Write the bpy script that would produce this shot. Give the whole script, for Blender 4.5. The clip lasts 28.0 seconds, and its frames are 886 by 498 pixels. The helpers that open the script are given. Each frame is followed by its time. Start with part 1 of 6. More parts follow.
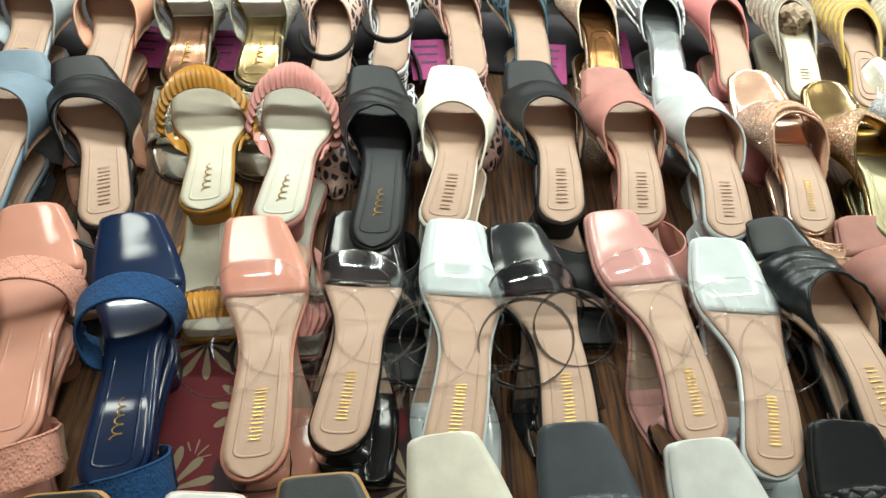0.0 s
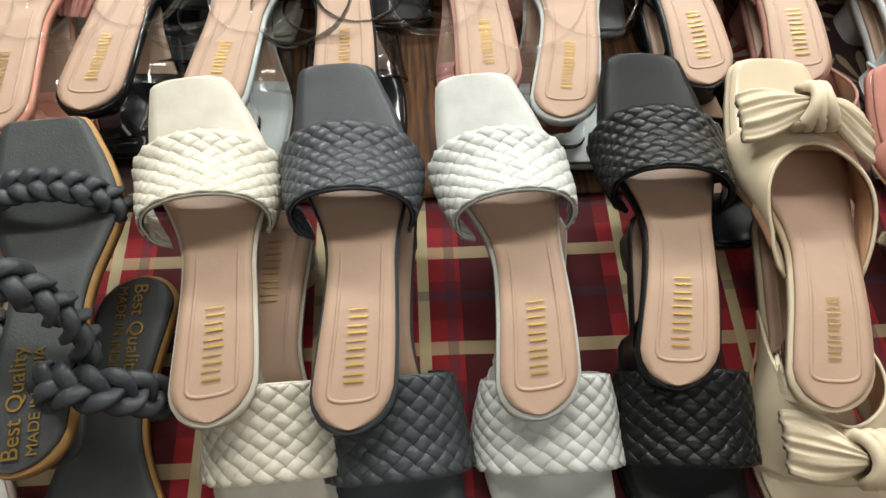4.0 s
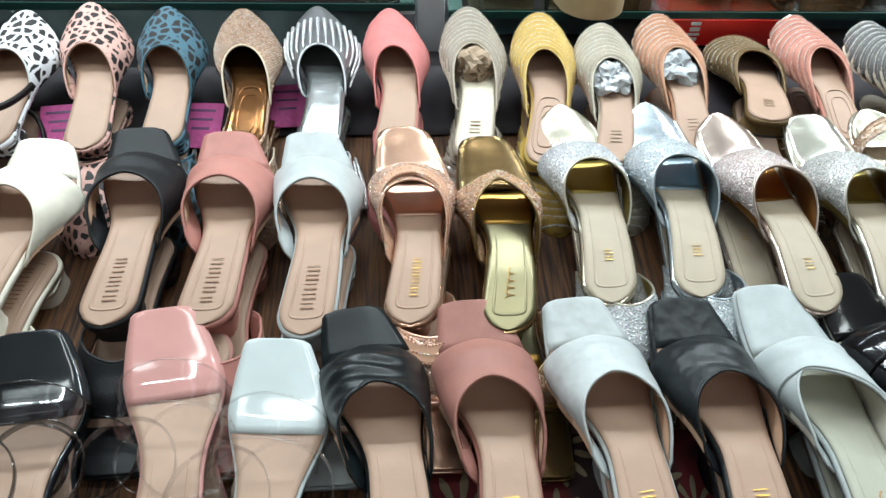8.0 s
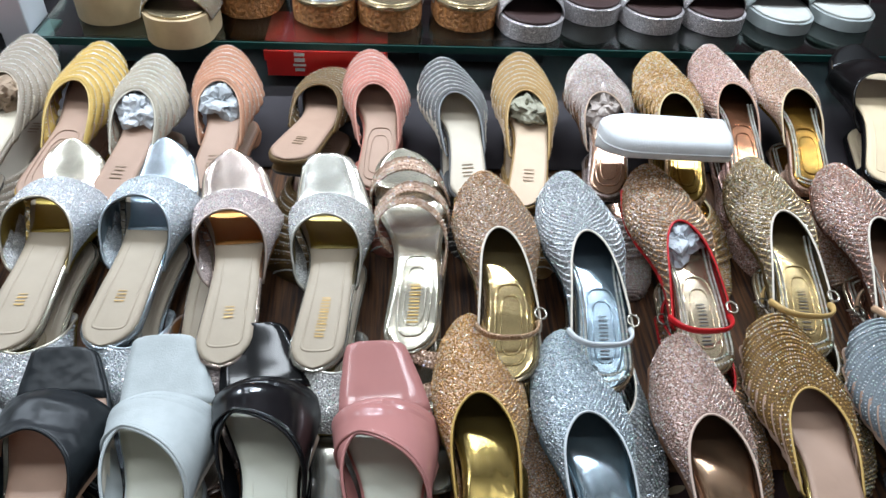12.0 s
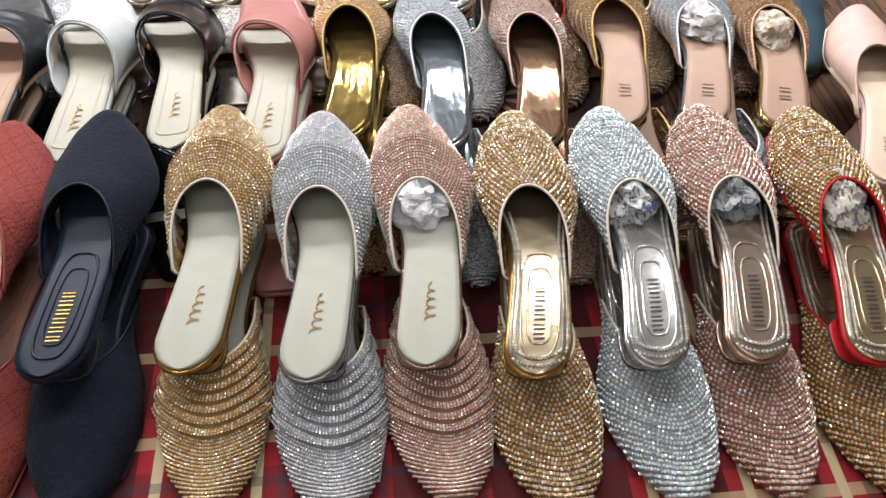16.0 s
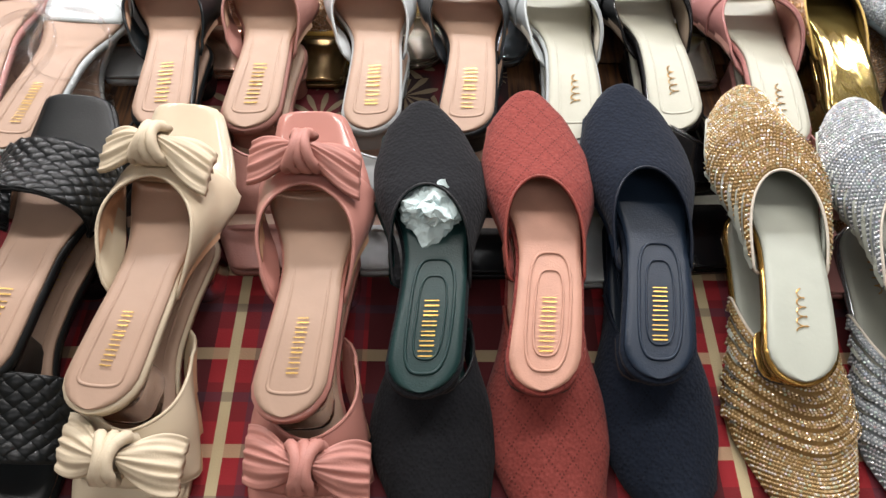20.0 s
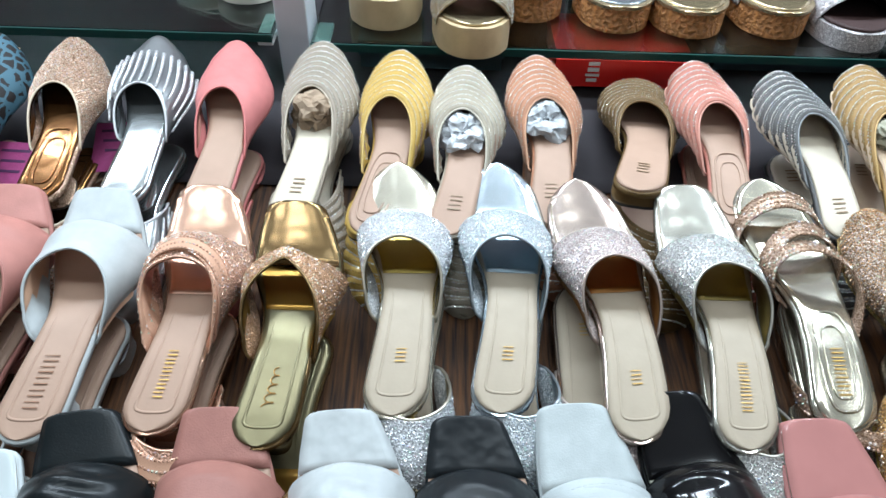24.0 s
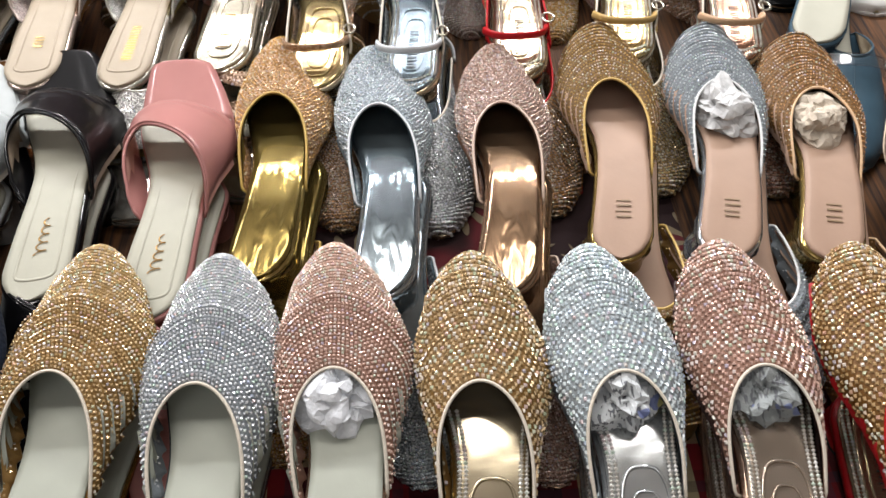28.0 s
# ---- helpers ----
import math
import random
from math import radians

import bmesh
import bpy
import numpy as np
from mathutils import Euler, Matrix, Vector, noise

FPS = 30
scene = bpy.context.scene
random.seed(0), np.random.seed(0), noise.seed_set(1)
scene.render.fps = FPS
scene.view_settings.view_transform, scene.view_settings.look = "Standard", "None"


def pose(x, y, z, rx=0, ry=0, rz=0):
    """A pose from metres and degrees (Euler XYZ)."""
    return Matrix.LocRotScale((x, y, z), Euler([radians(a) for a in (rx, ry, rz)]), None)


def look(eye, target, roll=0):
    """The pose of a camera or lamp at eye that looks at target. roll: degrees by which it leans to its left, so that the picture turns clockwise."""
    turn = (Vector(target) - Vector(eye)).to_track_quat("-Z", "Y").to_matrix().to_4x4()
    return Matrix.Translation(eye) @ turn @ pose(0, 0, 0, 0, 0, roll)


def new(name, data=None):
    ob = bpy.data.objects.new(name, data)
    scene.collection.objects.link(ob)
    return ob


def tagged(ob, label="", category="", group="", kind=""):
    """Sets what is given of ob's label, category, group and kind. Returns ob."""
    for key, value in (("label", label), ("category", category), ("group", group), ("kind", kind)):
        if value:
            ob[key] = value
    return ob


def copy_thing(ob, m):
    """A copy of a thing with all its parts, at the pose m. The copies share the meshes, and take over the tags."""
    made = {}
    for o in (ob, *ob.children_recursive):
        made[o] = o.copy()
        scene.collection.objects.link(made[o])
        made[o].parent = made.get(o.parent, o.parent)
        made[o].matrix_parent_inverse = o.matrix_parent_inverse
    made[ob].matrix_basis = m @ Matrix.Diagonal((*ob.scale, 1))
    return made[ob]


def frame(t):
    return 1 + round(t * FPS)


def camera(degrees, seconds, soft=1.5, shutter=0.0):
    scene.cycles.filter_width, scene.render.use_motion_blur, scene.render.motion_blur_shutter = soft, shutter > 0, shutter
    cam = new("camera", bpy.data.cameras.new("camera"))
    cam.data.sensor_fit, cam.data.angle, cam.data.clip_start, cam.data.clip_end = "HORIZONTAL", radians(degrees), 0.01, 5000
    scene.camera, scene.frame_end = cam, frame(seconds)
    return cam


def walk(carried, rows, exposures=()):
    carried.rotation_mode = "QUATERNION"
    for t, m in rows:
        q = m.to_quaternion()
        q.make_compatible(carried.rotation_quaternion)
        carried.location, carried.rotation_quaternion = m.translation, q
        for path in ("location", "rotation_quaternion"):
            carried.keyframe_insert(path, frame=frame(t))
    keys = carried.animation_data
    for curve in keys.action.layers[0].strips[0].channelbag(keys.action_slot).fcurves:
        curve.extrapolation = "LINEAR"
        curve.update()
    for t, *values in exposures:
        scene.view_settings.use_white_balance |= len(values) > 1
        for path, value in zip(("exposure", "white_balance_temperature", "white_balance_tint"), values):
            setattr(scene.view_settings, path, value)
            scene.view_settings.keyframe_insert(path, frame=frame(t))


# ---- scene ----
cam = camera(64.4, 28.0)
METRES, EYE, TILT, LEAN, TURN = 3.2, 1.28, -45.0, -3.6, -1.9
ROWS = [
    (0.0, 0.0, 0.0, 0.0, 0.0, 0.0, -0.0),
    (0.5, 0.0015, 0.0013, -0.0127, 0.98, -1.95, 0.52),
    (1.0, 0.0046, 0.0027, -0.0197, 2.0, -3.98, 0.49),
    (1.5, 0.0113, 0.0024, -0.0265, 2.41, -5.91, 0.18),
    (2.0, 0.0165, 0.0021, -0.0347, 2.6, -8.46, -0.03),
    (2.5, 0.0165, 0.0042, -0.0412, 3.11, -11.16, 0.44),
    (4.5, 0.071, 0.011, -0.0519, 1.02, -10.82, 3.15),
    (5.0, 0.0796, 0.0154, -0.0384, 0.88, -9.15, 3.15),
    (5.5, 0.0902, 0.0198, -0.0271, 0.85, -7.21, 2.75),
    (6.0, 0.0975, 0.0225, -0.0125, 0.6, -4.81, 2.45),
    (6.5, 0.1017, 0.0247, 0.0038, 0.64, -2.58, 2.55),
    (7.0, 0.1053, 0.0294, 0.0123, 0.7, -0.82, 2.39),
    (7.5, 0.1116, 0.0307, 0.0205, 0.52, 1.0, 2.33),
    (8.0, 0.1239, 0.032, 0.0181, 0.22, 1.87, 2.35),
    (8.5, 0.1467, 0.0292, 0.0156, 0.54, 2.2, 1.52),
    (9.0, 0.1736, 0.0291, 0.0117, 1.19, 2.14, 0.43),
    (9.5, 0.1955, 0.0291, 0.0108, 1.36, 2.08, 0.09),
    (10.0, 0.2044, 0.0372, 0.0238, 0.87, 2.0, 0.77),
    (10.5, 0.2206, 0.0446, 0.0323, -0.17, 2.22, 1.73),
    (11.0, 0.2525, 0.0451, 0.0314, -0.21, 2.37, 1.42),
    (11.5, 0.2815, 0.0422, 0.0292, -0.31, 2.5, 1.19),
    (13.5, 0.2863, 0.0199, -0.0138, -0.65, 0.45, 3.02),
    (14.0, 0.2873, 0.011, -0.0343, -1.9, -1.08, 5.26),
    (14.5, 0.2964, 0.0004, -0.0492, -1.54, -1.44, 4.97),
    (15.0, 0.3061, -0.0076, -0.0622, -1.01, -1.92, 4.15),
    (15.5, 0.3118, -0.0117, -0.0697, -0.7, -2.41, 3.75),
    (16.0, 0.3169, -0.0121, -0.0726, -0.66, -2.93, 3.91),
    (16.5, 0.3219, -0.0114, -0.077, -0.67, -3.58, 3.96),
    (17.0, 0.3244, -0.0105, -0.0772, -0.74, -3.74, 3.51),
    (17.5, 0.3267, -0.0096, -0.0761, -0.96, -3.67, 3.27),
    (18.0, 0.3223, -0.0107, -0.0772, -0.8, -3.64, 2.87),
    (18.5, 0.3016, -0.0097, -0.0765, 0.25, -3.66, 1.93),
    (19.0, 0.2636, -0.0036, -0.0665, 1.42, -4.1, 1.46),
    (19.5, 0.2249, 0.0011, -0.059, 2.19, -5.47, 1.41),
    (20.0, 0.1934, -0.0003, -0.0612, 2.84, -5.9, 0.43),
    (20.5, 0.1749, -0.0034, -0.0604, 3.5, -6.15, -0.31),
    (22.5, 0.1835, 0.0289, -0.0006, 4.85, -2.64, -2.02),
    (23.0, 0.1692, 0.0434, 0.0173, 3.52, -2.29, -0.89),
    (23.5, 0.1671, 0.0536, 0.0341, 2.37, -0.54, 0.17),
    (24.0, 0.1894, 0.0604, 0.0444, 3.12, 0.76, -0.25),
    (24.5, 0.228, 0.0637, 0.0457, 3.7, 1.67, -0.63),
    (25.0, 0.2569, 0.0574, 0.0361, 2.57, 2.81, -0.14),
    (25.5, 0.2823, 0.0416, 0.0159, 0.68, 2.93, 0.87),
    (26.0, 0.3072, 0.0369, 0.0077, -0.71, 2.76, 2.1),
    (26.5, 0.3244, 0.0386, -0.0043, -0.09, 1.75, 2.01),
    (27.0, 0.3356, 0.0386, -0.0178, 0.47, -0.39, 2.3),
    (27.5, 0.3391, 0.0369, -0.027, 1.02, -2.65, 3.27),
    (28.0, 0.339, 0.0366, -0.0333, 1.39, -4.32, 3.88),
]
GAINS = [(0, 0.12, 6700, -1), (1, 0.22, 6850, 4), (2.5, 0.38, 6900, 7), (5, 0.38, 6700, 8), (6, 0.22, 6450, 4), (7, 0.02, 6100, 3), (8, -0.12, 6000, 2), (9, -0.19, 5850, 3), (10, -0.19, 5850, 7), (11.5, -0.28, 5750, 9), (14, -0.1, 6300, 11), (15.2, 0.16, 6650, 17), (17, 0.35, 6750, 23), (18, 0.44, 7050, 32), (19, 0.38, 6950, 26), (20.5, 0.45, 6600, 12), (23, 0.02, 5900, 3), (24, -0.12, 5650, 5), (25, -0.27, 5550, 5), (26, -0.28, 5750, 9), (27, -0.25, 5850, 8), (28, 0.09, 6700, 16)]
walk(cam, [(t, pose(0, 0, EYE, TILT, LEAN, TURN) @ pose(METRES * x, METRES * y, METRES * z, 90 + pitch, roll, yaw)) for t, x, y, z, yaw, pitch, roll in ROWS], GAINS)

# ---- light: a bright shop, ceiling lights, added front fill and a strip over the shelves ----
world = bpy.data.worlds.new("shop_air")
world.use_nodes = True
scene.world = world
world.node_tree.nodes["Background"].inputs[0].default_value = (1.0, 0.97, 0.93, 1)
world.node_tree.nodes["Background"].inputs[1].default_value = 0.30


def area_lamp(name, eye, target, sx, sy, watts, colour):
    lamp = bpy.data.lights.new(name, "AREA")
    lamp.shape, lamp.size, lamp.size_y, lamp.energy, lamp.color = "RECTANGLE" if sx > 0.5 else "ELLIPSE", sx, sy, watts, colour
    ob = new(name, lamp)
    ob.matrix_world = look(eye, target)
    return ob


for x in (-0.55, 0.15, 0.85, 1.55):
    area_lamp("ceiling_light", (x, 0.75, 2.6), (x, 0.6, 0.8), 0.52, 0.14, 7.4, (0.97, 0.985, 0.95))
# unseen panels towards the front, added as soft fill for the shadows
for x, watts in ((-0.5, 3.2), (0.5, 4.4), (1.5, 4.4)):
    area_lamp("front_fill_panel", (x, -1.1, 2.64), (x, -0.7, 0), 0.6, 0.6, watts, (0.95, 0.985, 1.0))
for x in (-0.3, 0.6, 1.5):
    area_lamp("shelf_tube", (x, 1.12, 1.64), (x, 0.62, 0.8), 0.7, 0.035, 12.0, (0.94, 0.985, 1.0))

# ---- materials ----
MATS = {}


def srgb(c):
    """A hex colour as linear values."""
    v = [int(c[i:i + 2], 16) / 255 for i in (0, 2, 4)]
    return tuple(x / 12.92 if x <= 0.04045 else ((x + 0.055) / 1.055) ** 2.4 for x in v)


def node_mat(name):
    m = bpy.data.materials.new(name)
    m.use_nodes = True
    t = m.node_tree
    return m, t.nodes, t.links, t.nodes["Principled BSDF"]


def mix_rgb(n, l, fac, a, b):
    mx = n.new("ShaderNodeMix")
    mx.data_type = "RGBA"
    if isinstance(fac, float):
        mx.inputs[0].default_value = fac
    else:
        l.new(fac, mx.inputs[0])
    for socket, v in ((mx.inputs[6], a), (mx.inputs[7], b)):
        if isinstance(v, tuple):
            socket.default_value = (*v[:3], 1)
        else:
            l.new(v, socket)
    return mx.outputs[2]


def noise_fac(n, l, scale, detail=4.0, lo=0.35, hi=0.65):
    tc = n.new("ShaderNodeTexCoord")
    nz = n.new("ShaderNodeTexNoise")
    nz.inputs["Scale"].default_value = scale
    nz.inputs["Detail"].default_value = detail
    l.new(tc.outputs["Object"], nz.inputs["Vector"])
    rp = n.new("ShaderNodeMapRange")
    rp.inputs[1].default_value, rp.inputs[2].default_value = lo, hi
    l.new(nz.outputs[0], rp.inputs[0])
    return rp.outputs[0]


def bump(n, l, p, height, strength, dist):
    b = n.new("ShaderNodeBump")
    b.inputs["Strength"].default_value, b.inputs["Distance"].default_value = strength, dist
    l.new(height, b.inputs["Height"])
    l.new(b.outputs[0], p.inputs["Normal"])
    return b


def leather(hexc, rough=0.5, grain=0.25, wear=0.88):
    """Matt or grained leather: a fine pebble and soft scuffs."""
    key = ("leather", hexc, rough, grain)
    if key not in MATS:
        m, n, l, p = node_mat("leather_" + hexc)
        c = srgb(hexc)
        f = noise_fac(n, l, 60, 5)
        l.new(mix_rgb(n, l, f, tuple(x * wear for x in c), c), p.inputs["Base Color"])
        p.inputs["Roughness"].default_value = rough
        p.inputs["Specular IOR Level"].default_value = 0.26
        bump(n, l, p, noise_fac(n, l, 700, 3, 0.2, 0.8), grain, 0.0006)
        MATS[key] = m
    return MATS[key]


def pucker(hexc):
    """Leather gathered into small soft puckers."""
    key = ("pucker", hexc)
    if key not in MATS:
        m, n, l, p = node_mat("puckered_leather_" + hexc)
        c = srgb(hexc)
        l.new(mix_rgb(n, l, noise_fac(n, l, 60, 4), tuple(x * 0.88 for x in c), c), p.inputs["Base Color"])
        p.inputs["Roughness"].default_value = 0.38
        p.inputs["Specular IOR Level"].default_value = 0.3
        bump(n, l, p, noise_fac(n, l, 80, 1.0, 0.25, 0.75), 0.3, 0.002)
        MATS[key] = m
    return MATS[key]


def patent(hexc):
    """Lacquered leather with a clear, slightly wavy gloss."""
    key = ("patent", hexc)
    if key not in MATS:
        m, n, l, p = node_mat("patent_" + hexc)
        c = srgb(hexc)
        l.new(mix_rgb(n, l, noise_fac(n, l, 30, 3), tuple(x * 0.93 for x in c), c), p.inputs["Base Color"])
        p.inputs["Roughness"].default_value = 0.4
        p.inputs["Specular IOR Level"].default_value = 0.05
        p.inputs["Coat Weight"].default_value = 0.55
        p.inputs["Coat Roughness"].default_value = 0.10
        bump(n, l, p, noise_fac(n, l, 45, 2, 0.2, 0.8), 0.05, 0.002)
        MATS[key] = m
    return MATS[key]


def satin(hexc):
    """Smooth leather with a soft sheen."""
    return leather(hexc, 0.3, 0.12, 0.8)


def padded(hexc):
    """Insole leather, soft and creased, a little darker where it is pressed."""
    key = ("padded", hexc)
    if key not in MATS:
        m, n, l, p = node_mat("insole_" + hexc)
        c = srgb(hexc)
        f = noise_fac(n, l, 25, 6, 0.3, 0.7)
        a = mix_rgb(n, l, f, tuple(x * 0.86 for x in c), c)
        l.new(a, p.inputs["Base Color"])
        p.inputs["Roughness"].default_value = 0.52
        p.inputs["Specular IOR Level"].default_value = 0.3
        bump(n, l, p, noise_fac(n, l, 90, 5, 0.3, 0.7), 0.15, 0.001)
        MATS[key] = m
    return MATS[key]


def metallic(hexc, rough=0.2, dents=0.2):
    """Foil-coated leather: mirror-like and crumpled in small dents."""
    key = ("metallic", hexc, rough)
    if key not in MATS:
        m, n, l, p = node_mat("foil_" + hexc)
        c = srgb(hexc)
        l.new(mix_rgb(n, l, noise_fac(n, l, 40, 4), tuple(x * 0.8 for x in c), tuple(x * 0.93 for x in c)), p.inputs["Base Color"])
        p.inputs["Metallic"].default_value = 0.82
        p.inputs["Roughness"].default_value = rough + 0.03
        bump(n, l, p, noise_fac(n, l, 28, 2, 0.2, 0.8), dents, 0.003)
        MATS[key] = m
    return MATS[key]


def creased_foil(hexc, rough=0.16):
    """Foil footbed smooth under the toes and creased towards the heel."""
    key = ("creased", hexc)
    if key not in MATS:
        m, n, l, p = node_mat("creased_foil_" + hexc)
        c = srgb(hexc)
        l.new(mix_rgb(n, l, noise_fac(n, l, 40, 4), tuple(x * 0.75 for x in c), c), p.inputs["Base Color"])
        p.inputs["Metallic"].default_value = 0.85
        p.inputs["Roughness"].default_value = rough
        tc, mp, nz = n.new("ShaderNodeTexCoord"), n.new("ShaderNodeMapping"), n.new("ShaderNodeTexNoise")
        mp.inputs["Scale"].default_value = (75, 18, 50)
        nz.inputs["Scale"].default_value, nz.inputs["Detail"].default_value, nz.inputs["Distortion"].default_value = 1.0, 2.0, 0.8
        l.new(tc.outputs["Object"], mp.inputs["Vector"])
        l.new(mp.outputs[0], nz.inputs["Vector"])
        sp, hold, mul = n.new("ShaderNodeSeparateXYZ"), n.new("ShaderNodeMapRange"), n.new("ShaderNodeMath")
        l.new(tc.outputs["Object"], sp.inputs[0])
        l.new(sp.outputs[1], hold.inputs[0])
        hold.inputs[1].default_value, hold.inputs[2].default_value, hold.inputs[3].default_value, hold.inputs[4].default_value = 0.10, 0.135, 1.0, 0.08
        mul.operation = "MULTIPLY"
        l.new(nz.outputs[0], mul.inputs[0])
        l.new(hold.outputs[0], mul.inputs[1])
        bump(n, l, p, mul.outputs[0], 0.5, 0.0040)
        MATS[key] = m
    return MATS[key]


def glitter(hexc, size=1100):
    """Cloth coated in glitter: every flake has its own tilt and brightness."""
    key = ("glitter", hexc, size)
    if key not in MATS:
        m, n, l, p = node_mat("glitter_" + hexc)
        c = srgb(hexc)
        tc = n.new("ShaderNodeTexCoord")
        vo = n.new("ShaderNodeTexVoronoi")
        vo.inputs["Scale"].default_value = size
        l.new(tc.outputs["Object"], vo.inputs["Vector"])
        sep = n.new("ShaderNodeSeparateColor")
        l.new(vo.outputs["Color"], sep.inputs[0])
        pw = n.new("ShaderNodeMath")
        pw.operation = "POWER"
        pw.inputs[1].default_value = 2.0
        l.new(sep.outputs[0], pw.inputs[0])
        light = tuple(min(1, x * 1.4 + 0.25) for x in c)
        l.new(mix_rgb(n, l, pw.outputs[0], tuple(x * 0.6 for x in c), light), p.inputs["Base Color"])
        p.inputs["Metallic"].default_value = 0.45
        p.inputs["Roughness"].default_value = 0.28
        sub = n.new("ShaderNodeVectorMath")
        sub.operation = "SUBTRACT"
        sub.inputs[1].default_value = (0.5, 0.5, 0.5)
        l.new(vo.outputs["Color"], sub.inputs[0])
        sc = n.new("ShaderNodeVectorMath")
        sc.operation = "SCALE"
        sc.inputs["Scale"].default_value = 0.6
        l.new(sub.outputs[0], sc.inputs[0])
        ge = n.new("ShaderNodeNewGeometry")
        add = n.new("ShaderNodeVectorMath")
        l.new(ge.outputs["Normal"], add.inputs[0])
        l.new(sc.outputs[0], add.inputs[1])
        nm = n.new("ShaderNodeVectorMath")
        nm.operation = "NORMALIZE"
        l.new(add.outputs[0], nm.inputs[0])
        l.new(nm.outputs[0], p.inputs["Normal"])
        MATS[key] = m
    return MATS[key]


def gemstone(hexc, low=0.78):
    """Cut glass stones with foil backs; each differs in tone, the dullest at low, the palest a painted sparkle."""
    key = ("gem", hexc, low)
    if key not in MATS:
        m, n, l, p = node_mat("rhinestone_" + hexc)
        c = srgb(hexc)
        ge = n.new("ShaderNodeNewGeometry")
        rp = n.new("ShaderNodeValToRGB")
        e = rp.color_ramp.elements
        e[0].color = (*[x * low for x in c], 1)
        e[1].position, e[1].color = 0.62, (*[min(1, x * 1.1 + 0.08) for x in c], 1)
        # sparkle put into the colour: some stones turn nearly white
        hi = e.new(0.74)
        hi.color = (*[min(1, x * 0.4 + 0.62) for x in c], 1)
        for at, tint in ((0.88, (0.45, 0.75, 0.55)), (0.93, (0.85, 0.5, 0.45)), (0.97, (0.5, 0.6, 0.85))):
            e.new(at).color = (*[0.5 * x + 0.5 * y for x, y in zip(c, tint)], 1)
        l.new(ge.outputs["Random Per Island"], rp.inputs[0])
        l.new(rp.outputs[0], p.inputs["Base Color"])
        p.inputs["Metallic"].default_value = 0.3
        p.inputs["Roughness"].default_value = 0.2
        MATS[key] = m
    return MATS[key]


def knit(hexc):
    """Knitted textile with small ribs, and lines of pinholes whose shade is painted in."""
    key = ("knit", hexc)
    if key not in MATS:
        m, n, l, p = node_mat("knit_" + hexc)
        c = srgb(hexc)
        tc = n.new("ShaderNodeTexCoord")
        wv = n.new("ShaderNodeTexVoronoi")
        wv.inputs["Scale"].default_value = 330
        l.new(tc.outputs["Object"], wv.inputs["Vector"])
        f = noise_fac(n, l, 480, 3, 0.3, 0.65)
        yarn = mix_rgb(n, l, f, tuple(x * 0.72 for x in c), c)
        sp = n.new("ShaderNodeSeparateXYZ")
        l.new(tc.outputs["Object"], sp.inputs[0])

        def op(kind, a, b):
            k = n.new("ShaderNodeMath")
            k.operation = kind
            for slot, v in zip(k.inputs, (a, b)):
                if isinstance(v, (int, float)):
                    slot.default_value = v
                else:
                    l.new(v, slot)
            return k.outputs[0]

        across, along = op("MULTIPLY", sp.outputs[0], 1.35), sp.outputs[1]
        axes = [op("ADD", across, along), op("SUBTRACT", along, across)]
        # pinholes drawn by colour alone: their shade is darkened yarn
        hole_shade = None
        for a, b in (axes, axes[::-1]):
            line = op("LESS_THAN", op("PINGPONG", op("MULTIPLY", a, 1 / 0.021), 0.5), 0.045)
            dot = op("LESS_THAN", op("FRACT", op("MULTIPLY", b, 1 / 0.0042), 0), 0.45)
            both = op("MULTIPLY", line, dot)
            hole_shade = both if hole_shade is None else op("MAXIMUM", hole_shade, both)
        l.new(mix_rgb(n, l, hole_shade, yarn, tuple(x * 0.5 for x in c)), p.inputs["Base Color"])
        p.inputs["Roughness"].default_value = 0.92
        p.inputs["Sheen Weight"].default_value = 0.04
        p.inputs["Specular IOR Level"].default_value = 0.15
        bump(n, l, p, wv.outputs["Distance"], 0.5, 0.0012)
        MATS[key] = m
    return MATS[key]


def spotted(hexc, spot="14100f"):
    """Animal print: dark broken patches on a pale ground."""
    key = ("spotted", hexc, spot)
    if key not in MATS:
        m, n, l, p = node_mat("animal_print_" + hexc)
        tc = n.new("ShaderNodeTexCoord")
        vo = n.new("ShaderNodeTexVoronoi")
        vo.feature = "DISTANCE_TO_EDGE"
        vo.inputs["Scale"].default_value = 105
        wob, mp = n.new("ShaderNodeTexNoise"), n.new("ShaderNodeMapping")
        wob.inputs["Scale"].default_value = 70
        mp.inputs["Scale"].default_value = (1, 0.62, 1)
        l.new(tc.outputs["Object"], wob.inputs["Vector"])
        add = n.new("ShaderNodeVectorMath")
        add.operation = "MULTIPLY_ADD"
        add.inputs[1].default_value = (0.007, 0.007, 0.007)
        l.new(wob.outputs["Color"], add.inputs[0])
        l.new(tc.outputs["Object"], add.inputs[2])
        l.new(add.outputs[0], mp.inputs[0])
        l.new(mp.outputs[0], vo.inputs["Vector"])
        st = n.new("ShaderNodeMath")
        st.operation = "LESS_THAN"
        st.inputs[1].default_value = 0.15
        l.new(vo.outputs["Distance"], st.inputs[0])
        l.new(mix_rgb(n, l, st.outputs[0], srgb(spot), srgb(hexc)), p.inputs["Base Color"])
        p.inputs["Roughness"].default_value = 0.6
        MATS[key] = m
    return MATS[key]


